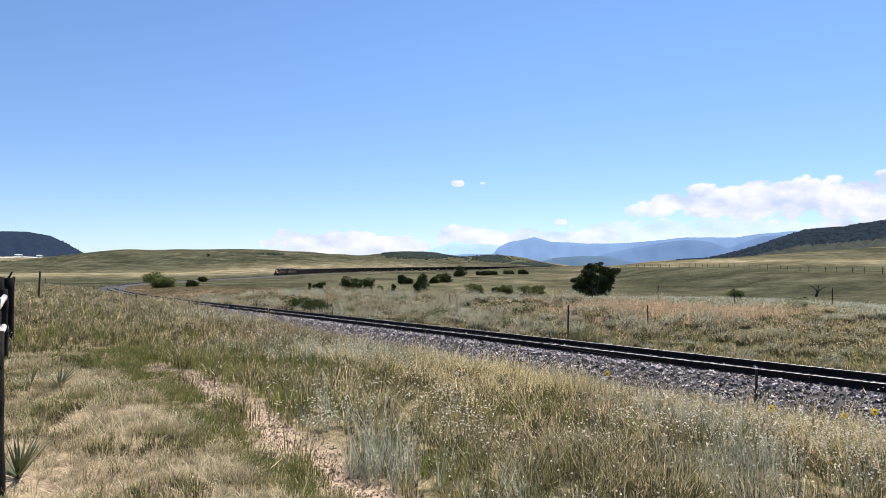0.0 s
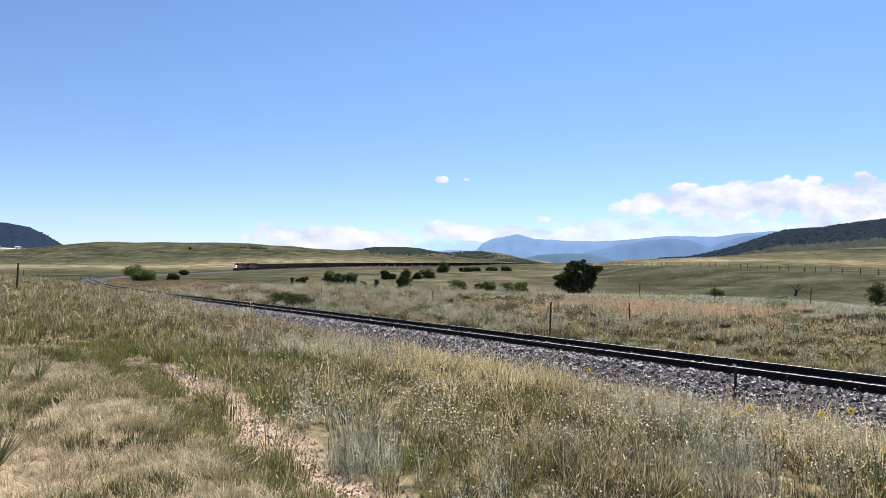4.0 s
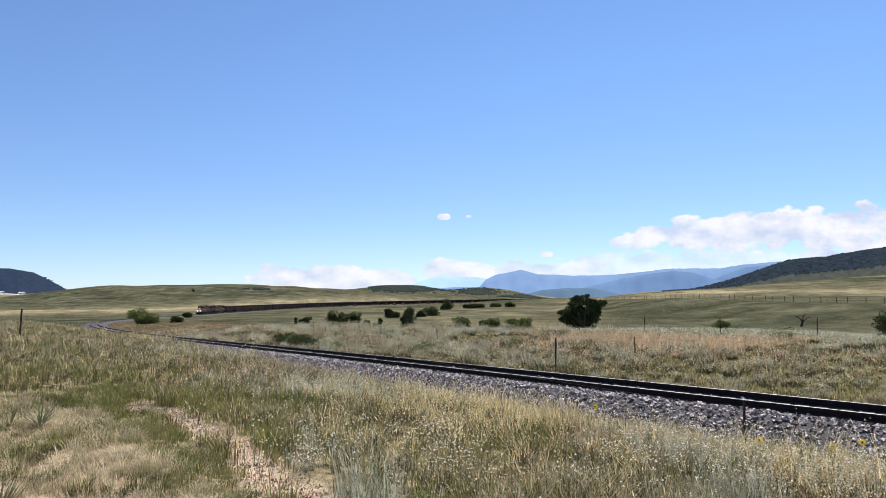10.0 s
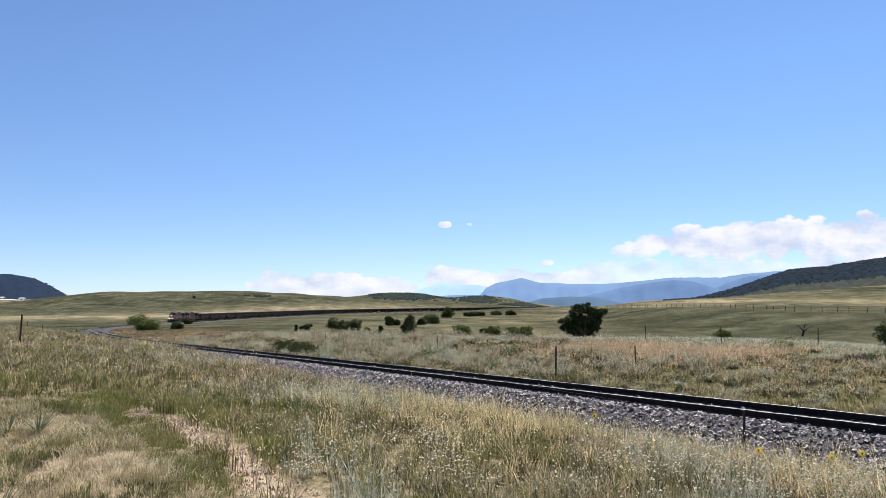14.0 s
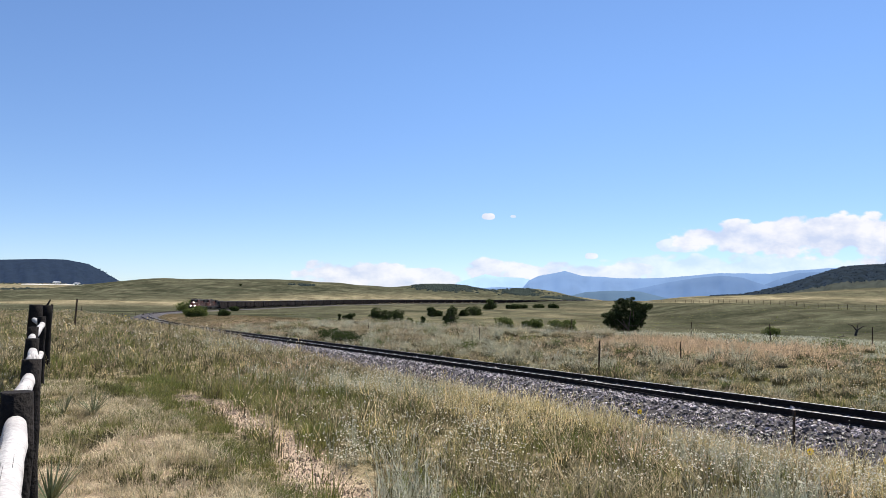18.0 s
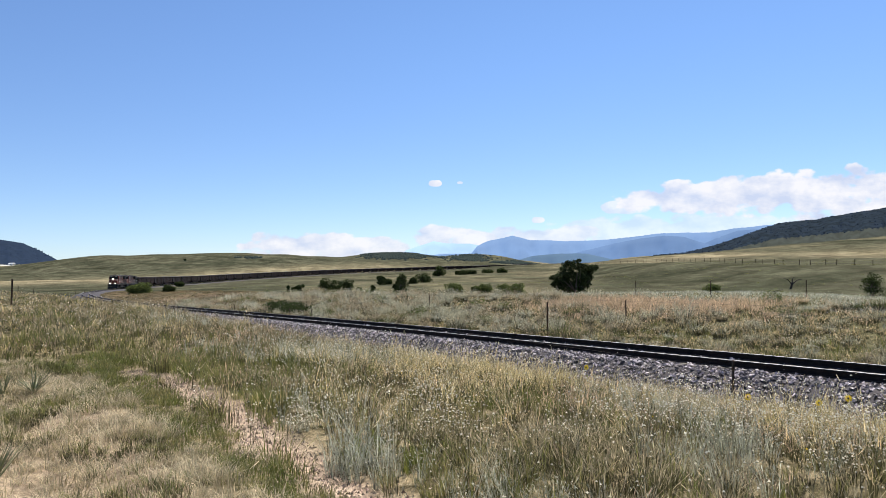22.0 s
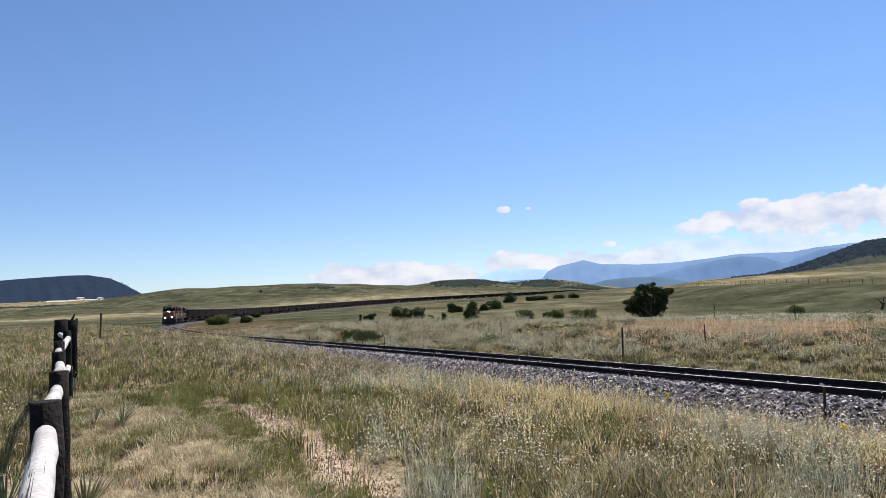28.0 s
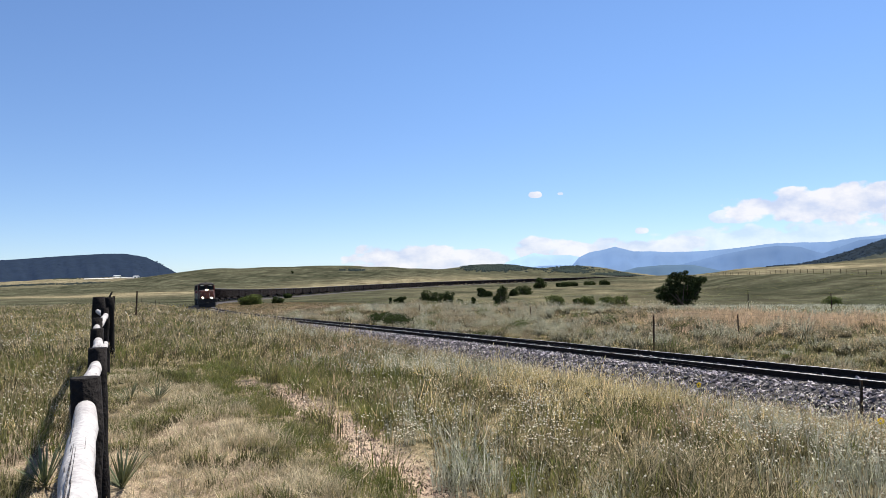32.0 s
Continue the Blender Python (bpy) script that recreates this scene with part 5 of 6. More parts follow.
# ---------------------------------------------------------------- far sheds
def build_sheds():
    white = material("white_siding", (0.78, 0.77, 0.75), 0.6, 0, 0.05)
    roof = material("pale_metal_roof", (0.6, 0.6, 0.6), 0.4, 0.3, 0.1)
    for x, y, w, h in ((-1075, 1885, 16, 3.0), (-1030, 1900, 12, 3.4), (1040, 1795, 14, 5)):
        z = float(land_z(x, y))
        s = tagged(new("shed"), "white far-off farm shed on the plain", "shed")
        s.matrix_basis = pose(x, y, z - 0.5)
        bm = bmesh.new()
        box(bm, -w / 2, w / 2, -6, 6, 0, h)
        part("wall", bm, white, s)
        bm = bmesh.new()
        box(bm, -w / 2 - 0.4, w / 2 + 0.4, -6.4, 6.4, h + 0.004, h + 0.3)
        for v in bm.verts:
            if v.co.z > h + 0.2:
                v.co.y *= 0.05
                v.co.z += 2.2
        part("roof", bm, roof, s)


build_sheds()

# ---------------------------------------------------------------- yuccas
def yucca(x, y, size, n, seed):
    rs = random.Random(seed)
    t = tagged(new("yucca"), "spiky green yucca with dead leaves at its foot", "plant", "yuccas by the fence")
    t.matrix_basis = pose(x, y, float(land_z(x, y)))
    for k in range(n):
        a = 6.28 * k / n + rs.uniform(-0.2, 0.2)
        tilt = rs.uniform(0.15, 1.2)
        ln = size * rs.uniform(0.6, 1.0)
        d = Vector((math.cos(a) * math.sin(tilt), math.sin(a) * math.sin(tilt), math.cos(tilt)))
        side = Vector((-math.sin(a), math.cos(a), 0)) * 0.011 * (size / 0.5)
        up = d.cross(side).normalized() * 0.006
        bm = bmesh.new()
        pts = []
        for j, (t0, w) in enumerate(((0.02, 0.8), (0.35, 1.0), (0.7, 0.6))):
            c = d * ln * t0 - Vector((0, 0, 0.06 * ln * t0 * t0))
            pts.append([bm.verts.new(c - side * w), bm.verts.new(c + up), bm.verts.new(c + side * w)])
        tip = bm.verts.new(d * ln - Vector((0, 0, 0.08 * ln)))
        for p, q in zip(pts, pts[1:]):
            bm.faces.new((p[0], p[1], q[1], q[0])), bm.faces.new((p[1], p[2], q[2], q[1]))
        bm.faces.new((pts[-1][0], pts[-1][1], tip)), bm.faces.new((pts[-1][1], pts[-1][2], tip))
        part("leaf", bm, YUCCA if tilt < 1.05 else GRASS_DRY, t)


for _i, (_x, _y, _s, _n) in enumerate(((-3.28, 5.80, 0.46, 30), (-5.05, 9.85, 0.44, 26), (-5.50, 9.95, 0.40, 24), (-3.85, 5.66, 0.46, 30))):
    yucca(_x, _y, _s, _n, 50 + _i)

# ---------------------------------------------------------------- grasses
def blades(name, x, y, n, height, width, lean, mat, label, seed, ear=0.0, tuft=0.045, foot_mat=None, share=0.4, fine=False, ear_mat=None):
    """Tufts at (x, y): n blades that fan out and droop, with ears if asked; returns the tips and their distance."""
    rs = np.random.RandomState(seed)
    m = len(x)
    r = np.hypot(x, y)
    z = land_z(x, y)
    X, Y, Z = (np.repeat(a, n) for a in (x, y, z))
    R = np.repeat(r, n)
    size = rs.uniform(0.5, 1.35, m) * (1 + 0.32 * patch_noise(x, y, 2.4, 17))
    Hc = np.repeat(height * size, n) * rs.uniform(0.4, 1.1, m * n)
    a = rs.rand(m * n) * 6.2832
    q = np.sqrt(rs.rand(m * n))
    foot = np.repeat((tuft + 0.0022 * r) * size, n) * q
    X, Y = X + np.cos(a) * foot, Y + np.sin(a) * foot
    a = a + rs.normal(size=m * n) * 0.6
    tl = lean * (0.25 + 1.1 * q * rs.rand(m * n) + 0.25 * np.abs(rs.normal(size=m * n)))
    wind = np.repeat(rs.normal(size=m) * 0.10, n)
    dx, dy = np.cos(a) * tl * Hc + wind * Hc, np.sin(a) * tl * Hc
    W = np.maximum(width, 0.00025 * R) * rs.uniform(0.6, 1.4, m * n)
    b = a + 1.5708 + rs.normal(size=m * n) * 0.5
    wx, wy = np.cos(b) * W, np.sin(b) * W
    z0 = Z - 0.03
    droop = np.clip(tl, 0, 1.2)

    def rib(t, w):
        cx, cy, cz = X + dx * t ** 1.6, Y + dy * t ** 1.6, Z + Hc * (t - 0.38 * droop * t * t)
        return np.stack([cx - wx * w, cy - wy * w, cz], 1), np.stack([cx + wx * w, cy + wy * w, cz], 1)

    p0, p1 = np.stack([X - wx, Y - wy, z0], 1), np.stack([X + wx, Y + wy, z0], 1)
    p2, p3 = rib(0.48, 0.9)
    tip = rib(1.0, 0.0)[0]
    if fine:
        p4, p5 = rib(0.82, 0.6)
        ring, cut = [p0, p1, p3, p2, p5, p4, tip], ((0, 1, 2), (0, 2, 3), (3, 2, 4), (3, 4, 5), (5, 4, 6))
    else:
        p4, p5 = p2, p3
        ring, cut = [p0, p1, p3, p2, tip], ((0, 1, 2), (0, 2, 3), (3, 2, 4))
    V = np.stack(ring, 1).reshape(-1, 3)
    o = len(ring) * np.arange(m * n)[:, None]
    T = np.concatenate([o + np.array([t]) for t in cut])
    # faces below mid blade take foot_mat, the rest mat
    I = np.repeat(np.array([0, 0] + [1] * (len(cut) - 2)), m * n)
    if ear:
        k = rs.rand(m * n) < share
        c, up = tip[k], (tip[k] - (p4[k] + p5[k]) / 2) * (0.34 if fine else 0.2)
        s = np.stack([wx[k], wy[k], 0 * wx[k]], 1) * ear
        s2 = np.stack([-wy[k], wx[k], 0.6 * W[k]], 1) * ear
        quads = [c - up, c + s, c + up, c - s, c - up, c + s2, c + up, c - s2] if fine else [c - up, c + s, c + up, c - s]
        E = np.stack(quads, 1).reshape(-1, 3)
        e = len(V) + 4 * np.arange(len(quads) // 4 * k.sum())[:, None]
        T = np.concatenate([T, e + np.array([[0, 1, 2]]), e + np.array([[0, 2, 3]])])
        I = np.concatenate([I, np.full(2 * len(e), 2)])
        V = np.concatenate([V, E])
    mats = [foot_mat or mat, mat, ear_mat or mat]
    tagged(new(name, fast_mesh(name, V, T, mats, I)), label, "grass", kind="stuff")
    return tip, R


def lumps(name, x, y, n, height, radius, leaf, mat, label, seed, foot_mat=None, slim=0.45):
    """Rounded leafy weeds: n small leaves in a dome at each (x, y), shade below painted by foot_mat; returns the upper
    leaves' places.
    """
    rs = np.random.RandomState(seed)
    m = len(x)
    r = np.repeat(np.hypot(x, y), n)
    z = land_z(x, y)
    size = np.repeat(rs.uniform(0.45, 1.35, m), n)
    d = rs.normal(size=(m * n, 3))
    d /= np.linalg.norm(d, axis=1)[:, None]
    d[:, 2] = np.abs(d[:, 2])
    q = rs.rand(m * n) ** 0.4
    rag = 1 + 0.3 * np.sin(d[:, 0] * 7 + np.repeat(np.arange(m), n)) * np.sin(d[:, 1] * 8)
    c = np.stack([np.repeat(x, n), np.repeat(y, n), np.repeat(z, n)], 1) + d * (q * size * rag)[:, None] * np.array([radius, radius, height])
    out = d + rs.normal(size=(m * n, 3)) * 0.4
    a, b = np.cross(out, rs.normal(size=(m * n, 3))), None
    a /= np.linalg.norm(a, axis=1)[:, None]
    b = np.cross(out / np.linalg.norm(out, axis=1)[:, None], a)
    s = (np.maximum(leaf, 0.0007 * r) * rs.uniform(0.6, 1.4, m * n))[:, None]
    V = np.stack([c - a * s, c + b * s * slim, c + a * s, c - b * s * slim], 1).reshape(-1, 3)
    # low and inner leaves take the foot colour in place of shade
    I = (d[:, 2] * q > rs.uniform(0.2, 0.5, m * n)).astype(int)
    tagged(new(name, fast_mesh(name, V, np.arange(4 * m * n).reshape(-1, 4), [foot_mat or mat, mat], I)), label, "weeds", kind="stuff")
    top = (q > 0.72) & (d[:, 2] > 0.25)
    return (c + d * 0.02)[top], r[top]


def crumbs(name, c, size, mat, label, seed, flat=1.0):
    """Small lumps at the points c: seed heads, petals."""
    rs = np.random.RandomState(seed)
    n = len(c)
    a = rs.rand(n) * 6.2832
    o = np.stack([np.stack([np.cos(a + 2.0944 * i), np.sin(a + 2.0944 * i), np.full(n, -0.4 * flat)], 1) for i in range(3)] + [np.stack([0 * a, 0 * a, 0 * a + flat], 1)], 1)
    V = (c[:, None, :] + o * (np.asarray(size) * rs.uniform(0.6, 1.4, n))[:, None, None]).reshape(-1, 3)
    f = np.array([[0, 1, 3], [1, 2, 3], [2, 0, 3], [0, 2, 1]])
    F = (f[None] + 4 * np.arange(n)[:, None, None]).reshape(-1, 3)
    tagged(new(name, fast_mesh(name, V, F, mat)), label, "wildflowers", kind="stuff")


def sprays(tips, r, n, spread, seed):
    """Places of n small heads round each of the tips."""
    rs = np.random.RandomState(seed)
    d = rs.normal(size=(len(tips), n, 3)) * spread * np.array([1, 1, 0.6]) + np.array([0, 0, 1.2 * spread])
    return (tips[:, None, :] + d).reshape(-1, 3), np.repeat(r, n)


def patch_noise(x, y, scale, seed):
    """Drifts and patches, about -1 to 1."""
    a = seed * 1.7
    return (np.sin(x * scale + a + 1.3 * np.sin(y * scale * 0.8 + a)) + np.sin(y * scale * 1.3 - a + 1.1 * np.sin(x * scale * 0.6))
            + 0.8 * np.sin((x + y) * scale * 2.3 + a) * np.sin((x - y) * scale * 1.9 + a)) / 2.4


def sown(rs, r0, r1, dense, power):
    """Places ahead of the eye from r0 to r1: dense to the square metre at r0, thinning with distance."""
    width = math.radians(83)
    grid = np.linspace(r0, r1, 400)
    w = grid * dense * (r0 / grid) ** power
    total = int(np.sum(w) * (grid[1] - grid[0]) * width)
    cum = np.cumsum(w) / np.sum(w)
    r = np.interp(rs.rand(total), cum, grid)
    az = np.radians(rs.uniform(-44, 39, total))
    return r * np.sin(az), r * np.cos(az)


# drifts of one plant: place, half widths
GOLDEN = ((1.1, 11.2, 1.8, 2.6), (3.2, 9.6, 1.2, 1.3), (4.4, 8.0, 0.6, 0.7))
SILVER = ((2.75, 8.6, 0.75, 0.8), (-0.75, 5.6, 0.5, 0.7), (0.35, 4.4, 0.6, 0.5), (-1.0, 13.5, 1.6, 0.8), (2.3, 5.6, 0.7, 0.5), (-7, 24, 1.2, 1.2))
PINKISH = ((3.05, 5.9, 0.5, 0.4), (1.6, 7.4, 0.5, 0.35), (-3.9, 15.5, 1.2, 0.8))


GREENS = ((-2.9, 11.5, 1.3, 2.2), (-3.8, 14.5, 2.2, 2.2), (-1.5, 8.4, 0.5, 1.2), (-0.2, 7.6, 0.8, 0.7), (1.3, 8.6, 0.6, 0.5), (-9, 17, 2.5, 3), (2.6, 7.2, 0.5, 0.4))
FORBS = ((1.7, 5.6, 2.0, 1.5), (3.6, 6.4, 1.6, 1.4), (0.2, 6.8, 1.0, 1.0), (2.2, 7.6, 1.0, 0.8), (-2.6, 15.5, 2.5, 2.5), (-0.3, 4.4, 0.8, 0.8))


def drift(x, y, spots):
    return np.max([np.exp(-((x - a) / c) ** 2 - ((y - b) / d) ** 2) for a, b, c, d in spots], axis=0)


def build_grass():
    rs = np.random.RandomState(21)
    heads, bank_heads, ears = [], [], []
    # three belts: close, middle and far, with fewer and coarser blades further off
    for belt, (r0, r1, dense, power, n, wide) in enumerate(((2.2, 14, 62, 0.28, 16, 0.0027), (14, 45, 26, 1.2, 12, 0.0027), (45, 135, 5.4, 1.4, 7, 0.008))):
        x, y = sown(rs, r0, r1, dense, power)
        u, zt, s = beside_line(x, y)
        across, along = fence_frame(x, y)
        k, k2 = rs.rand(len(x)), rs.rand(len(x))
        p1, p2, p3 = patch_noise(x, y, 0.55, 1), patch_noise(x, y, 0.3, 3), patch_noise(x, y, 1.1, 5)
        bare = patch_noise(x, y, 1.9, 9)
        rut = (np.abs(across - 2.42 - wobble(along)) < 0.13 + 0.13 * patch_noise(x, y, 3.0, 2)) & (along < 13)
        verge = np.abs(across - 2.88) < 0.3
        beyond = across < -0.3
        mown = (across > np.where(along < 7.5, -1.5, -0.3)) & (across < 2.2) & (along < 15.5)
        onbed = (u > -3.5 + 0.8 * patch_noise(x, y, 1.5, 4)) & (u < 2.6)
        ok = ~rut & ~onbed
        tall = ok & ~mown & (u < 0) & ((bare < 0.45) | (k2 < 0.25) | beyond)
        golden = tall & (0.68 * drift(x, y, GOLDEN) + 0.25 * p3 > k)
        sage = tall & ~golden & ((0.95 * drift(x, y, SILVER) > k) | ((p3 > 0.55) & (k < (0.45, 0.16, 0.16)[belt])))
        pink = tall & ~golden & ~sage & (0.9 * drift(x, y, PINKISH) + 0.02 > k2)
        left = tall & ~golden & ~sage & ~pink
        lush = drift(x, y, GREENS)
        stalk = left & (k > 0.75 * lush) & (k2 < np.maximum(0.30 + 0.3 * p2, 0.85 * drift(x, y, FORBS)))
        green = left & ~stalk & ((k < 0.52 + 0.45 * p1 + 0.10 * (y > 13) + 0.25 * beyond + 0.45 * lush) | verge)
        dry = left & ~stalk & ~green
        g = lambda m: (x[m], y[m])
        sd, near = 100 * belt, belt == 0
        if near:
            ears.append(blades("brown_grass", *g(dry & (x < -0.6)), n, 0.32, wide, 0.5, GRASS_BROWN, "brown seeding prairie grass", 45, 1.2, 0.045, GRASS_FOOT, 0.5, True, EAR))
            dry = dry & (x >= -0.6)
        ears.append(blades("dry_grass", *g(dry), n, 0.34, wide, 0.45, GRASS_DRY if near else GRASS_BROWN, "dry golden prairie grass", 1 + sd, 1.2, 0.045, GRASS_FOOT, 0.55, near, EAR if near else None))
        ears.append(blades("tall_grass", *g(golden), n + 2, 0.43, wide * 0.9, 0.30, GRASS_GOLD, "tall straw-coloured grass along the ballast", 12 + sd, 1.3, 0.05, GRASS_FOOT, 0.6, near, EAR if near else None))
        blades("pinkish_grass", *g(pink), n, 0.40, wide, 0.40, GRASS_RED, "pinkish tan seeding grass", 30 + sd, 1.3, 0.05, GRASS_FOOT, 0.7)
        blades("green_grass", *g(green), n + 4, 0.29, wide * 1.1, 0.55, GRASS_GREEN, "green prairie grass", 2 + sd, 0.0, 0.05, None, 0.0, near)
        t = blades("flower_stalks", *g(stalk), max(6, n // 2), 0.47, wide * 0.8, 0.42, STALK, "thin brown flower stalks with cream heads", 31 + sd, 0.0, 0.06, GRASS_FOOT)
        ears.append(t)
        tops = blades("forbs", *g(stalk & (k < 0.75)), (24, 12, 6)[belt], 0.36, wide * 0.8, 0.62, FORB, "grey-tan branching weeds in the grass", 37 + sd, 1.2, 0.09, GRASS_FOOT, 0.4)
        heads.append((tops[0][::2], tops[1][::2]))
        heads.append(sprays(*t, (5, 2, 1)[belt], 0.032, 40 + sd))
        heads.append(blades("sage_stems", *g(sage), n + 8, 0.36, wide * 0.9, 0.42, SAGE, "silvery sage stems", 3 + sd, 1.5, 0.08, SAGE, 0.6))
        few = sage & (rs.rand(len(x)) < 0.55)
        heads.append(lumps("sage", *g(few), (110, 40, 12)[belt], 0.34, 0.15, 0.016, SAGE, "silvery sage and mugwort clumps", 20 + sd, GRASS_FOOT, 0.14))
        if belt < 2:
            # short mat beside the fence, sown three times as dense
            mx, my = sown(rs, r0, min(r1, 18), 150 if near else 90, power if belt else 0.0)
            ma, ml = fence_frame(mx, my)
            mk, mp, mb = rs.rand(len(mx)), patch_noise(mx, my, 0.9, 1), patch_noise(mx, my, 2.1, 9)
            low = (ma > np.where(ml < 7.5, -1.5, -0.3)) & (ma < 2.26 + wobble(ml) + 0.1 * mb) & (ml < 15.5) & ((mb < 0.42) | (mk < 0.3))
            tuffet, mk2 = patch_noise(mx, my, 3.4, 13), rs.rand(len(mx))
            straw = low & (mk < 0.54 - 0.45 * mp - 0.60 * tuffet) & (ma < 1.75)
            hi = low & ~straw & (ma > 1.5)
            g2 = lambda m: (mx[m], my[m])
            if low.sum() > 20:
                blades("mown_straw", *g2(straw & (mk2 < 0.8)), 19, 0.15, 0.0021, 1.05, STRAW, "short trampled straw by the fence", 4 + sd, 0.0, 0.055)
                tufted = low & ~straw & ~hi & (tuffet > 0.25)
                blades("tufted_green_grass", *g2(tufted), 18, 0.17, 0.0022, 0.7, GRASS_GREEN, "taller green tufts by the fence", 65 + sd, 0.0, 0.05, GRASS_FOOT)
                blades("mown_green_grass", *g2(low & ~straw & ~hi & ~tufted), 17, 0.105, 0.0024, 0.9, GRASS_GREEN, "short green grass by the fence", 5 + sd, 0.0, 0.07)
                blades("verge_grass", *g2(hi), 16, 0.145, 0.0021, 0.7, GRASS_GREEN, "green grass along the wheel rut", 35 + sd, 0.0, 0.06)
        bank = ok & (u > 0) & (u < 75) & (s < 84 + 8 * p1)
        rim = 13 + 8 * smooth01((s - 12) / 14) + 3 * p1
        lowland = bank & (u > rim)
        band = np.exp(-((s - 29) / 11) ** 2)
        red = bank & ~lowland & (u > 9 + 4 * p2) & (k < 0.04 + 0.75 * band + 0.35 * smooth01((s - 45) / 20)) & (p1 > -0.55)
        grn = bank & ~red & ~lowland & (k < 0.16 + 0.22 * p1 + 0.08 * (s < 18))
        tan = bank & ~red & ~grn & ~lowland & (k < 0.72)
        if bank.sum() > 50:
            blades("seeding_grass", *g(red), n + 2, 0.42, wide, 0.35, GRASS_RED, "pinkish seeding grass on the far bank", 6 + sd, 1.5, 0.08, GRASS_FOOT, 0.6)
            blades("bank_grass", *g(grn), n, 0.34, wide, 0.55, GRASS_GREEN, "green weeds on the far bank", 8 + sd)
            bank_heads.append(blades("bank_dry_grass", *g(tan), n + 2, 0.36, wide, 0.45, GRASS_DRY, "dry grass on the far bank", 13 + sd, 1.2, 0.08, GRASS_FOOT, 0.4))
            blades("low_sage", *g(lowland & (k < 0.75)), n, 0.26, wide, 0.7, SAGE, "low silvery sage on the valley edge", 36 + sd, 0.0, 0.12)
    # rounded plumes of brush and tall weeds over the bank, bright tops, shade painted below
    n = 1500
    s, u = rs.uniform(-14, 92, n), 3.6 + 21 * rs.rand(n) ** 1.15
    hd = np.interp(s, LS, LH)
    x, y = np.interp(s, LS, LX) + u * np.cos(hd), np.interp(s, LS, LY) + u * np.sin(hd)
    q1 = patch_noise(x, y, 0.45, 12) + rs.normal(size=n) * 0.3
    keep = (patch_noise(x, y, 0.6, 4) + 0.9 * (u < 9) > -0.35) & (u < 16 + 6 * smooth01((s - 12) / 14)) & ~((u > 13.5) & (u < 20) & (np.abs(s - 30) < 10))
    for sel, mat, label, q in ((q1 > 0.1, BANK_WEED, "grey-green flowering brush on the far bank", 14), (q1 < -0.75, LEAF_PALE, "dark green weeds on the far bank", 15),
                               ((q1 <= 0.1) & (q1 >= -0.55), WEED, "faded tan weeds on the far bank", 18), ((q1 < -0.55) & (q1 >= -0.75), SAGE, "silvery brush on the far bank", 19)):
        sel = sel & keep
        for near, tall, wide in ((s < 22, 0.55, 0.005), (s >= 22, 0.74, 0.006)):
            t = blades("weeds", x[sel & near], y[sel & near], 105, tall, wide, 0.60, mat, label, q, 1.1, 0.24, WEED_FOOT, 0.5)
            if mat is not LEAF_PALE:
                bank_heads.append(t)
    # a band of pinkish grass along the bank's crest
    n = 750
    s = 30 + 7.5 * rs.uniform(-1, 1, n)
    u = 16.5 + 0.06 * (s - 30) + rs.normal(size=n) * 1.7
    hd = np.interp(s, LS, LH)
    x, y = np.interp(s, LS, LX) + u * np.cos(hd), np.interp(s, LS, LY) + u * np.sin(hd)
    blades("crest_grass", x, y, 14, 0.46, 0.005, 0.35, GRASS_RED, "band of pinkish tan grass along the bank", 63, 1.3, 0.12, None, 0.6)
    # brown grass on the knoll inside the bend
    n = 3600
    s, u = rs.uniform(92, 250, n), rs.uniform(2.6, 26, n)
    hd = np.interp(s, LS, LH)
    x, y = np.interp(s, LS, LX) + u * np.cos(hd), np.interp(s, LS, LY) + u * np.sin(hd)
    k = patch_noise(x, y, 0.2, 7) + rs.normal(size=n) * 0.4
    k[k < -0.5] = np.nan
    blades("knoll_grass", x[k > 0.1], y[k > 0.1], 7, 0.24, 0.014, 0.5, GRASS_BROWN, "brown grass on the knoll inside the bend", 61, 0.0, 0.3)
    blades("knoll_short_grass", x[k <= 0.1], y[k <= 0.1], 7, 0.22, 0.012, 0.5, GRASS_BROWN, "brown grass on the knoll inside the bend", 62, 0.0, 0.3, GRASS_FOOT)
    for name, some, share, size, mat, label, sd in (
            ("seed_heads", heads, 0.6, 0.0092, SEED, "cream seed heads among the sage and stalks", 9),
            ("bank_seed_heads", bank_heads, 0.24, 0.021, CREAM_HEAD, "cream flower heads on the far bank", 10),
            ("white_flowers", ears, 0.08, 0.0085, SEED, "small white flowers in the grass", 16),
            ("yellow_flowers", ears, 0.004, 0.012, YELLOW, "yellow wildflowers in the grass", 11)):
        t = np.concatenate([a for a, _ in some])
        r = np.concatenate([b for _, b in some])
        k = rs.rand(len(t)) < share * np.where((r > 16) & (name != "bank_seed_heads"), 0.35, 1.0) * np.clip(0.2 + 1.3 * patch_noise(t[:, 0], t[:, 1], 1.1, sd), 0.04, 2)
        crumbs(name, t[k], np.maximum(size, np.minimum(0.00062 * r[k], 0.026)), mat, label, sd, 0.7)
    # yellow weeds in flower along the near side of the line
    n = 260
    s, off = rs.uniform(62, 118, n), rs.uniform(-8.5, -3.6, n)
    s = s + 2.5 * np.sin(s * 1.7)
    at = [on_line(v) for v in s]
    hd = np.interp(s, LS, LH)
    x, y = np.array([p.x for p in at]) + off * np.cos(hd), np.array([p.y for p in at]) + off * np.sin(hd)
    c = np.stack([x, y, land_z(x, y) + rs.uniform(0.25, 0.75, n)], 1)
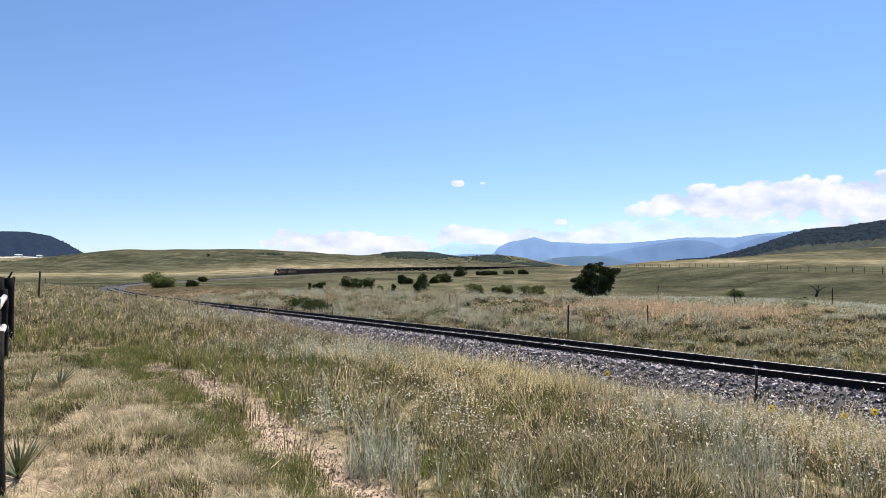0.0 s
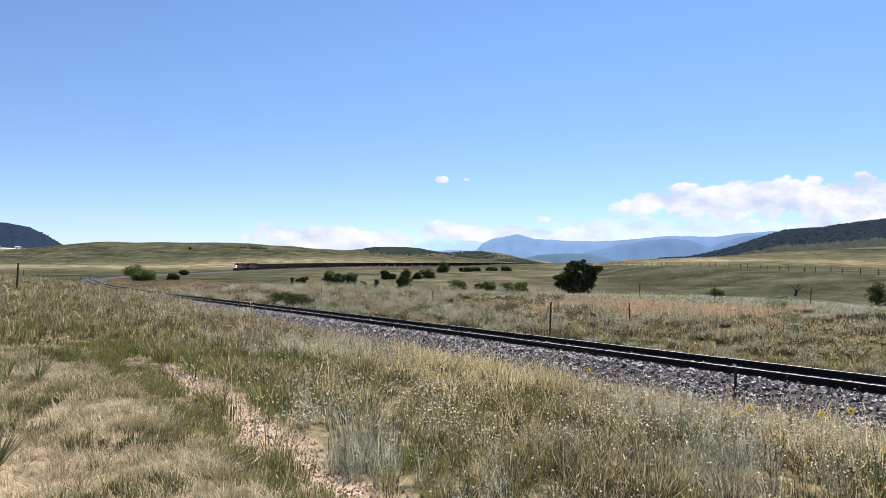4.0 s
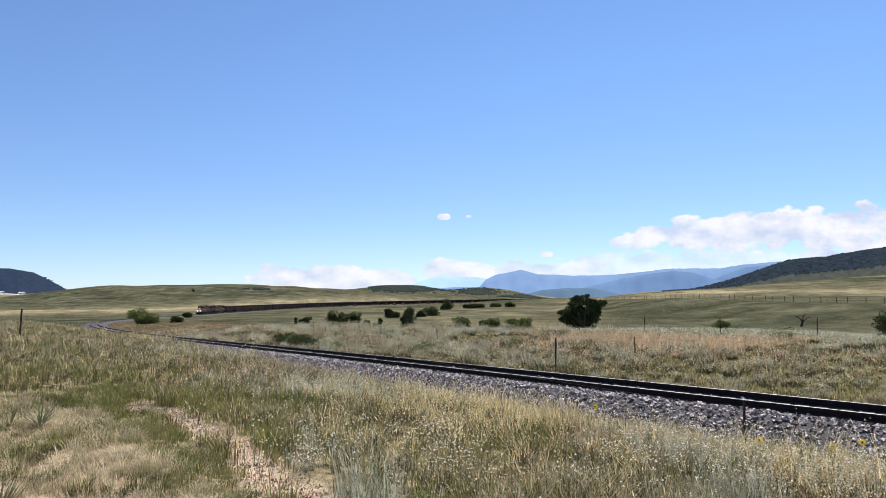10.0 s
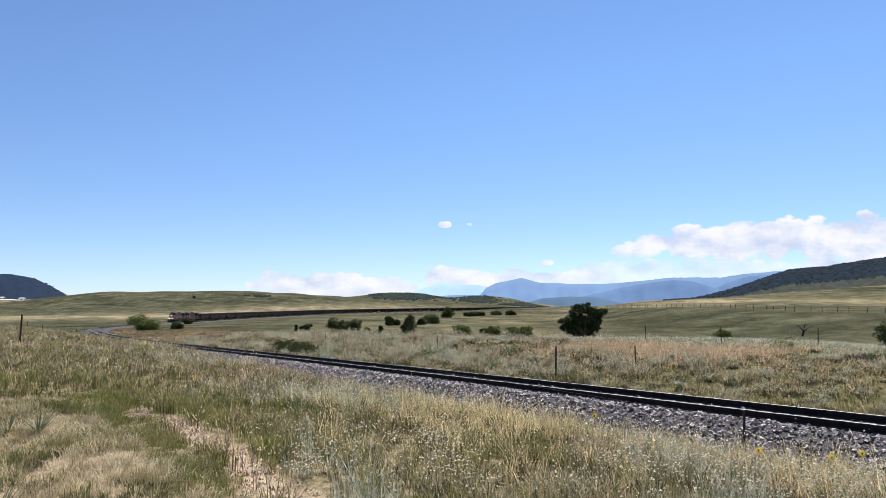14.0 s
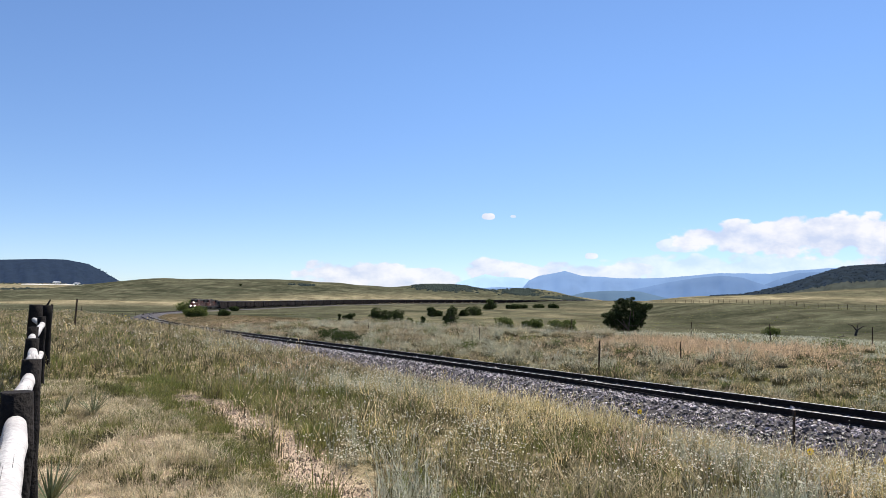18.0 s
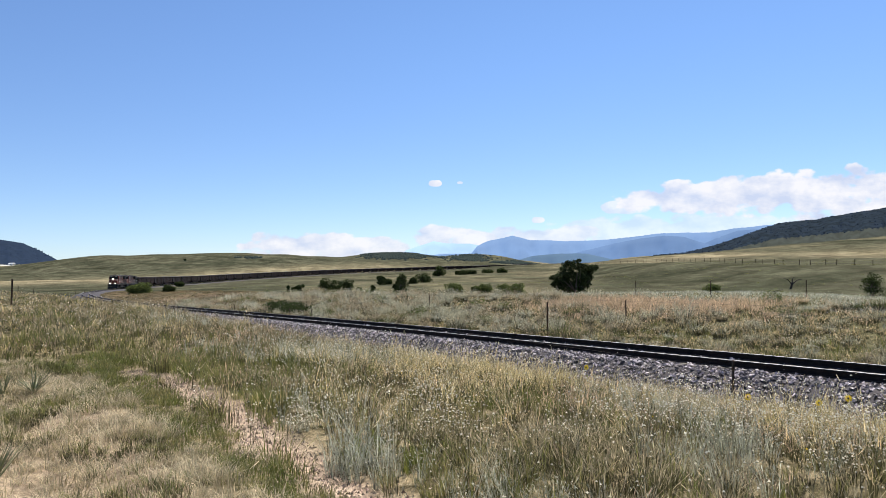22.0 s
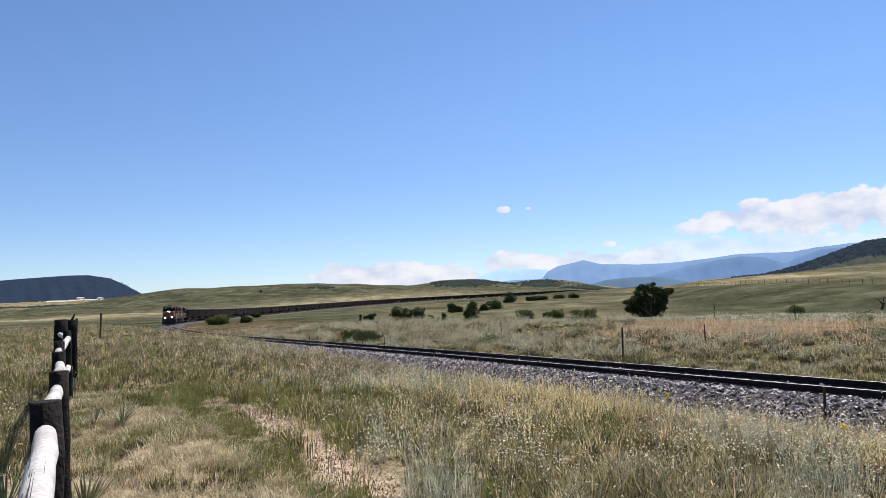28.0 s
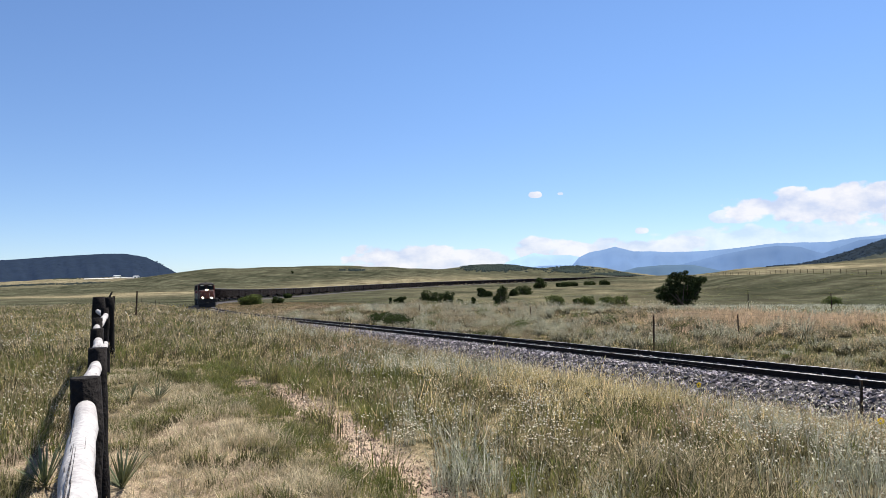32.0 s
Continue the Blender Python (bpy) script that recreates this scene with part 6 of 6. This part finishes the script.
    crumbs("yellow_weeds", c, rs.uniform(0.03, 0.065, n), YELLOW, "yellow weeds in flower beside the line", 44, 0.7)
    # sunflowers at the ballast's edge
    for i, (x, y, h) in enumerate(((4.29, 8.0, 0.02), (4.62, 8.0, 0.06), (3.52, 8.0, 0.10), (2.25, 10.2, 0.16), (4.5, 8.4, -0.05))):
        t = tagged(new("sunflower"), "yellow wild sunflower beside the ballast", "flower", "sunflowers beside the ballast")
        ground_z = float(land_z(x, y))
        h = max(0.2, h - ground_z)
        t.matrix_basis = pose(x, y, ground_z, 0, 0, 25 * i - 50)
        bm = bmesh.new()
        tube(bm, (0, 0, -0.03), (0.02, 0.01, h * 0.6), 0.004, 0.003, 5)
        tube(bm, (0.02, 0.01, h * 0.6), (0.0, 0.03, h), 0.003, 0.0025, 5)
        part("stem", bm, GRASS_GREEN, t)
        for j in range(3):
            a, z0 = 2.1 * j + i, h * (0.3 + 0.2 * j)
            bm = bmesh.new()
            q = [bm.verts.new(p) for p in ((0.01, 0, z0), (0.05 * math.cos(a) - 0.02 * math.sin(a), 0.05 * math.sin(a) + 0.02 * math.cos(a), z0 + 0.03),
                                           (0.1 * math.cos(a), 0.1 * math.sin(a), z0 + 0.02), (0.05 * math.cos(a) + 0.02 * math.sin(a), 0.05 * math.sin(a) - 0.02 * math.cos(a), z0 + 0.03))]
            bm.faces.new(q)
            part("leaf", bm, GRASS_GREEN, t)
        bm = bmesh.new()
        for j in range(11):
            a = 6.2832 * j / 11
            d, e = Vector((math.cos(a), -0.35, math.sin(a))), Vector((-math.sin(a), 0, math.cos(a))) * 0.010
            c = Vector((0, 0.02, h))
            bm.faces.new([bm.verts.new(p) for p in (c + d * 0.008, c + d * 0.026 + e, c + d * 0.042, c + d * 0.026 - e)])
        part("petals", bm, YELLOW, t)
        bm = bmesh.new()
        bmesh.ops.create_icosphere(bm, subdivisions=1, radius=0.011, matrix=Matrix.Translation((0, 0.014, h)))
        part("flower_disc", bm, CHECKS, t, "dark brown flower centre")
    # broken straw lying about
    x, y = sown(rs, 2.2, 16, 620, 0.9)
    across, along = fence_frame(x, y)
    k = ((across > -1.5) & (across < 2.6) & (patch_noise(x, y, 1.3, 6) > 0.0)) | (rs.rand(len(x)) < 0.25)
    x, y = x[k], y[k]
    m = len(x)
    a, ln, w = rs.rand(m) * 6.2832, rs.uniform(0.02, 0.075, m), rs.uniform(0.0010, 0.0022, m)
    z = land_z(x, y) + rs.uniform(0.006, 0.05, m)
    tz = rs.normal(size=m) * 0.02
    ax, ay, bx, by = np.cos(a) * ln, np.sin(a) * ln, -np.sin(a) * w, np.cos(a) * w
    V = np.stack([np.stack([x + i * ax + j * bx, y + i * ay + j * by, z + i * tz], 1) for i, j in ((-1, -1), (1, -1), (1, 1), (-1, 1))], 1).reshape(-1, 3)
    tagged(new("straw_litter", fast_mesh("straw_litter", V, np.arange(4 * m).reshape(-1, 4), STRAW)), "broken straw lying on the bare soil", "straw", kind="stuff")
    # clods and pebbles along the rut
    m = 5200
    along = rs.uniform(2.6, 13.0, m)
    across = 2.42 + wobble(along) + rs.normal(size=m) * 0.17
    x = across * math.cos(FENCE_AZ) + along * math.sin(FENCE_AZ) - 0.08
    y = -across * math.sin(FENCE_AZ) + along * math.cos(FENCE_AZ)
    crumbs("soil_clods", np.stack([x, y, land_z(x, y) + 0.004], 1), 0.005 + 0.016 * rs.rand(m) ** 3, CLOD, "dry clods and pebbles in the wheel rut", 71, 0.9)
    # tussocks over the valley beyond
    x, y = sown(rs, 60, 330, 0.22, 1.0)
    u, zt, s = beside_line(x, y)
    k = (np.abs(u) > 7) & (patch_noise(x, y, 0.1, 8) > np.where(x > 30, -0.2, 0.25))
    blades("valley_grass", x[k] + 1.0, y[k], 6, 0.22, 0.012, 0.6, GRASS_GREEN, "green tussocks across the valley", 301, 0.0, 0.3)


build_grass()


# ---------------------------------------------------------------- an insect that flies past
def insect():
    t = tagged(new("flying_insect"), "small dark flying insect with clear wings", "insect")
    dark = material("insect_shell", (0.03, 0.024, 0.018), 0.4, 0, 0.2, 200.0)
    wing = material("insect_wing", (0.45, 0.42, 0.38), 0.3, 0, 0.1, 100.0, translucent=0.5)
    for name, y, r, ln in (("abdomen", -0.003, 0.0019, 2.0), ("thorax", 0.002, 0.0020, 1.1), ("head", 0.005, 0.0014, 1.0)):
        bm = bmesh.new()
        bmesh.ops.create_icosphere(bm, subdivisions=2, radius=r, matrix=Matrix.Translation((0, y, 0)) @ Matrix.Diagonal((1, ln, 0.9, 1)))
        part(name, bm, dark, t)
    for side in (-1, 1):
        bm = bmesh.new()
        edge = ((0.0012, 0.003), (0.006, 0.0045), (0.0095, 0.002), (0.008, -0.002), (0.004, -0.002))
        top = [bm.verts.new((side * px, py, 0.0016 + 0.3 * px)) for px, py in edge]
        bm.faces.new(top)
        bmesh.ops.solidify(bm, geom=bm.faces[:], thickness=0.0002)
        part("wing", bm, wing, t, "clear wing")
    return t


INSECT = insect()


# ---------------------------------------------------------------- what moves
def motions():
    times = [0.0, 0.1, *[float(t) for t in range(1, 32)], 31.9, 32.0]
    for ob, back, half in TRAIN:
        walk(ob, [(t, train_pose(back, half, t)) for t in times])

    flight = ((0.0, 2.2, -0.6, 1.75), (1.9, 2.0, -0.4, 1.75), (2.2, 0.33, 0.367, 1.626), (2.3, 0.229, 0.467, 1.648), (2.4, 0.159, 1.22, 1.758), (2.5, 0.144, 1.574, 1.782), (2.6, 0.318, 1.758, 1.742), (2.7, 0.506, 1.925, 1.714), (2.8, 0.812, 2.251, 1.688), (3.0, 1.904, 2.569, 1.607), (3.5, 4.106, 2.852, 1.589), (32.0, 12.0, -3.0, 1.5))
    walk(INSECT, [(t, pose(x, y, z, 12, 0, 75)) for t, x, y, z in flight])


motions()
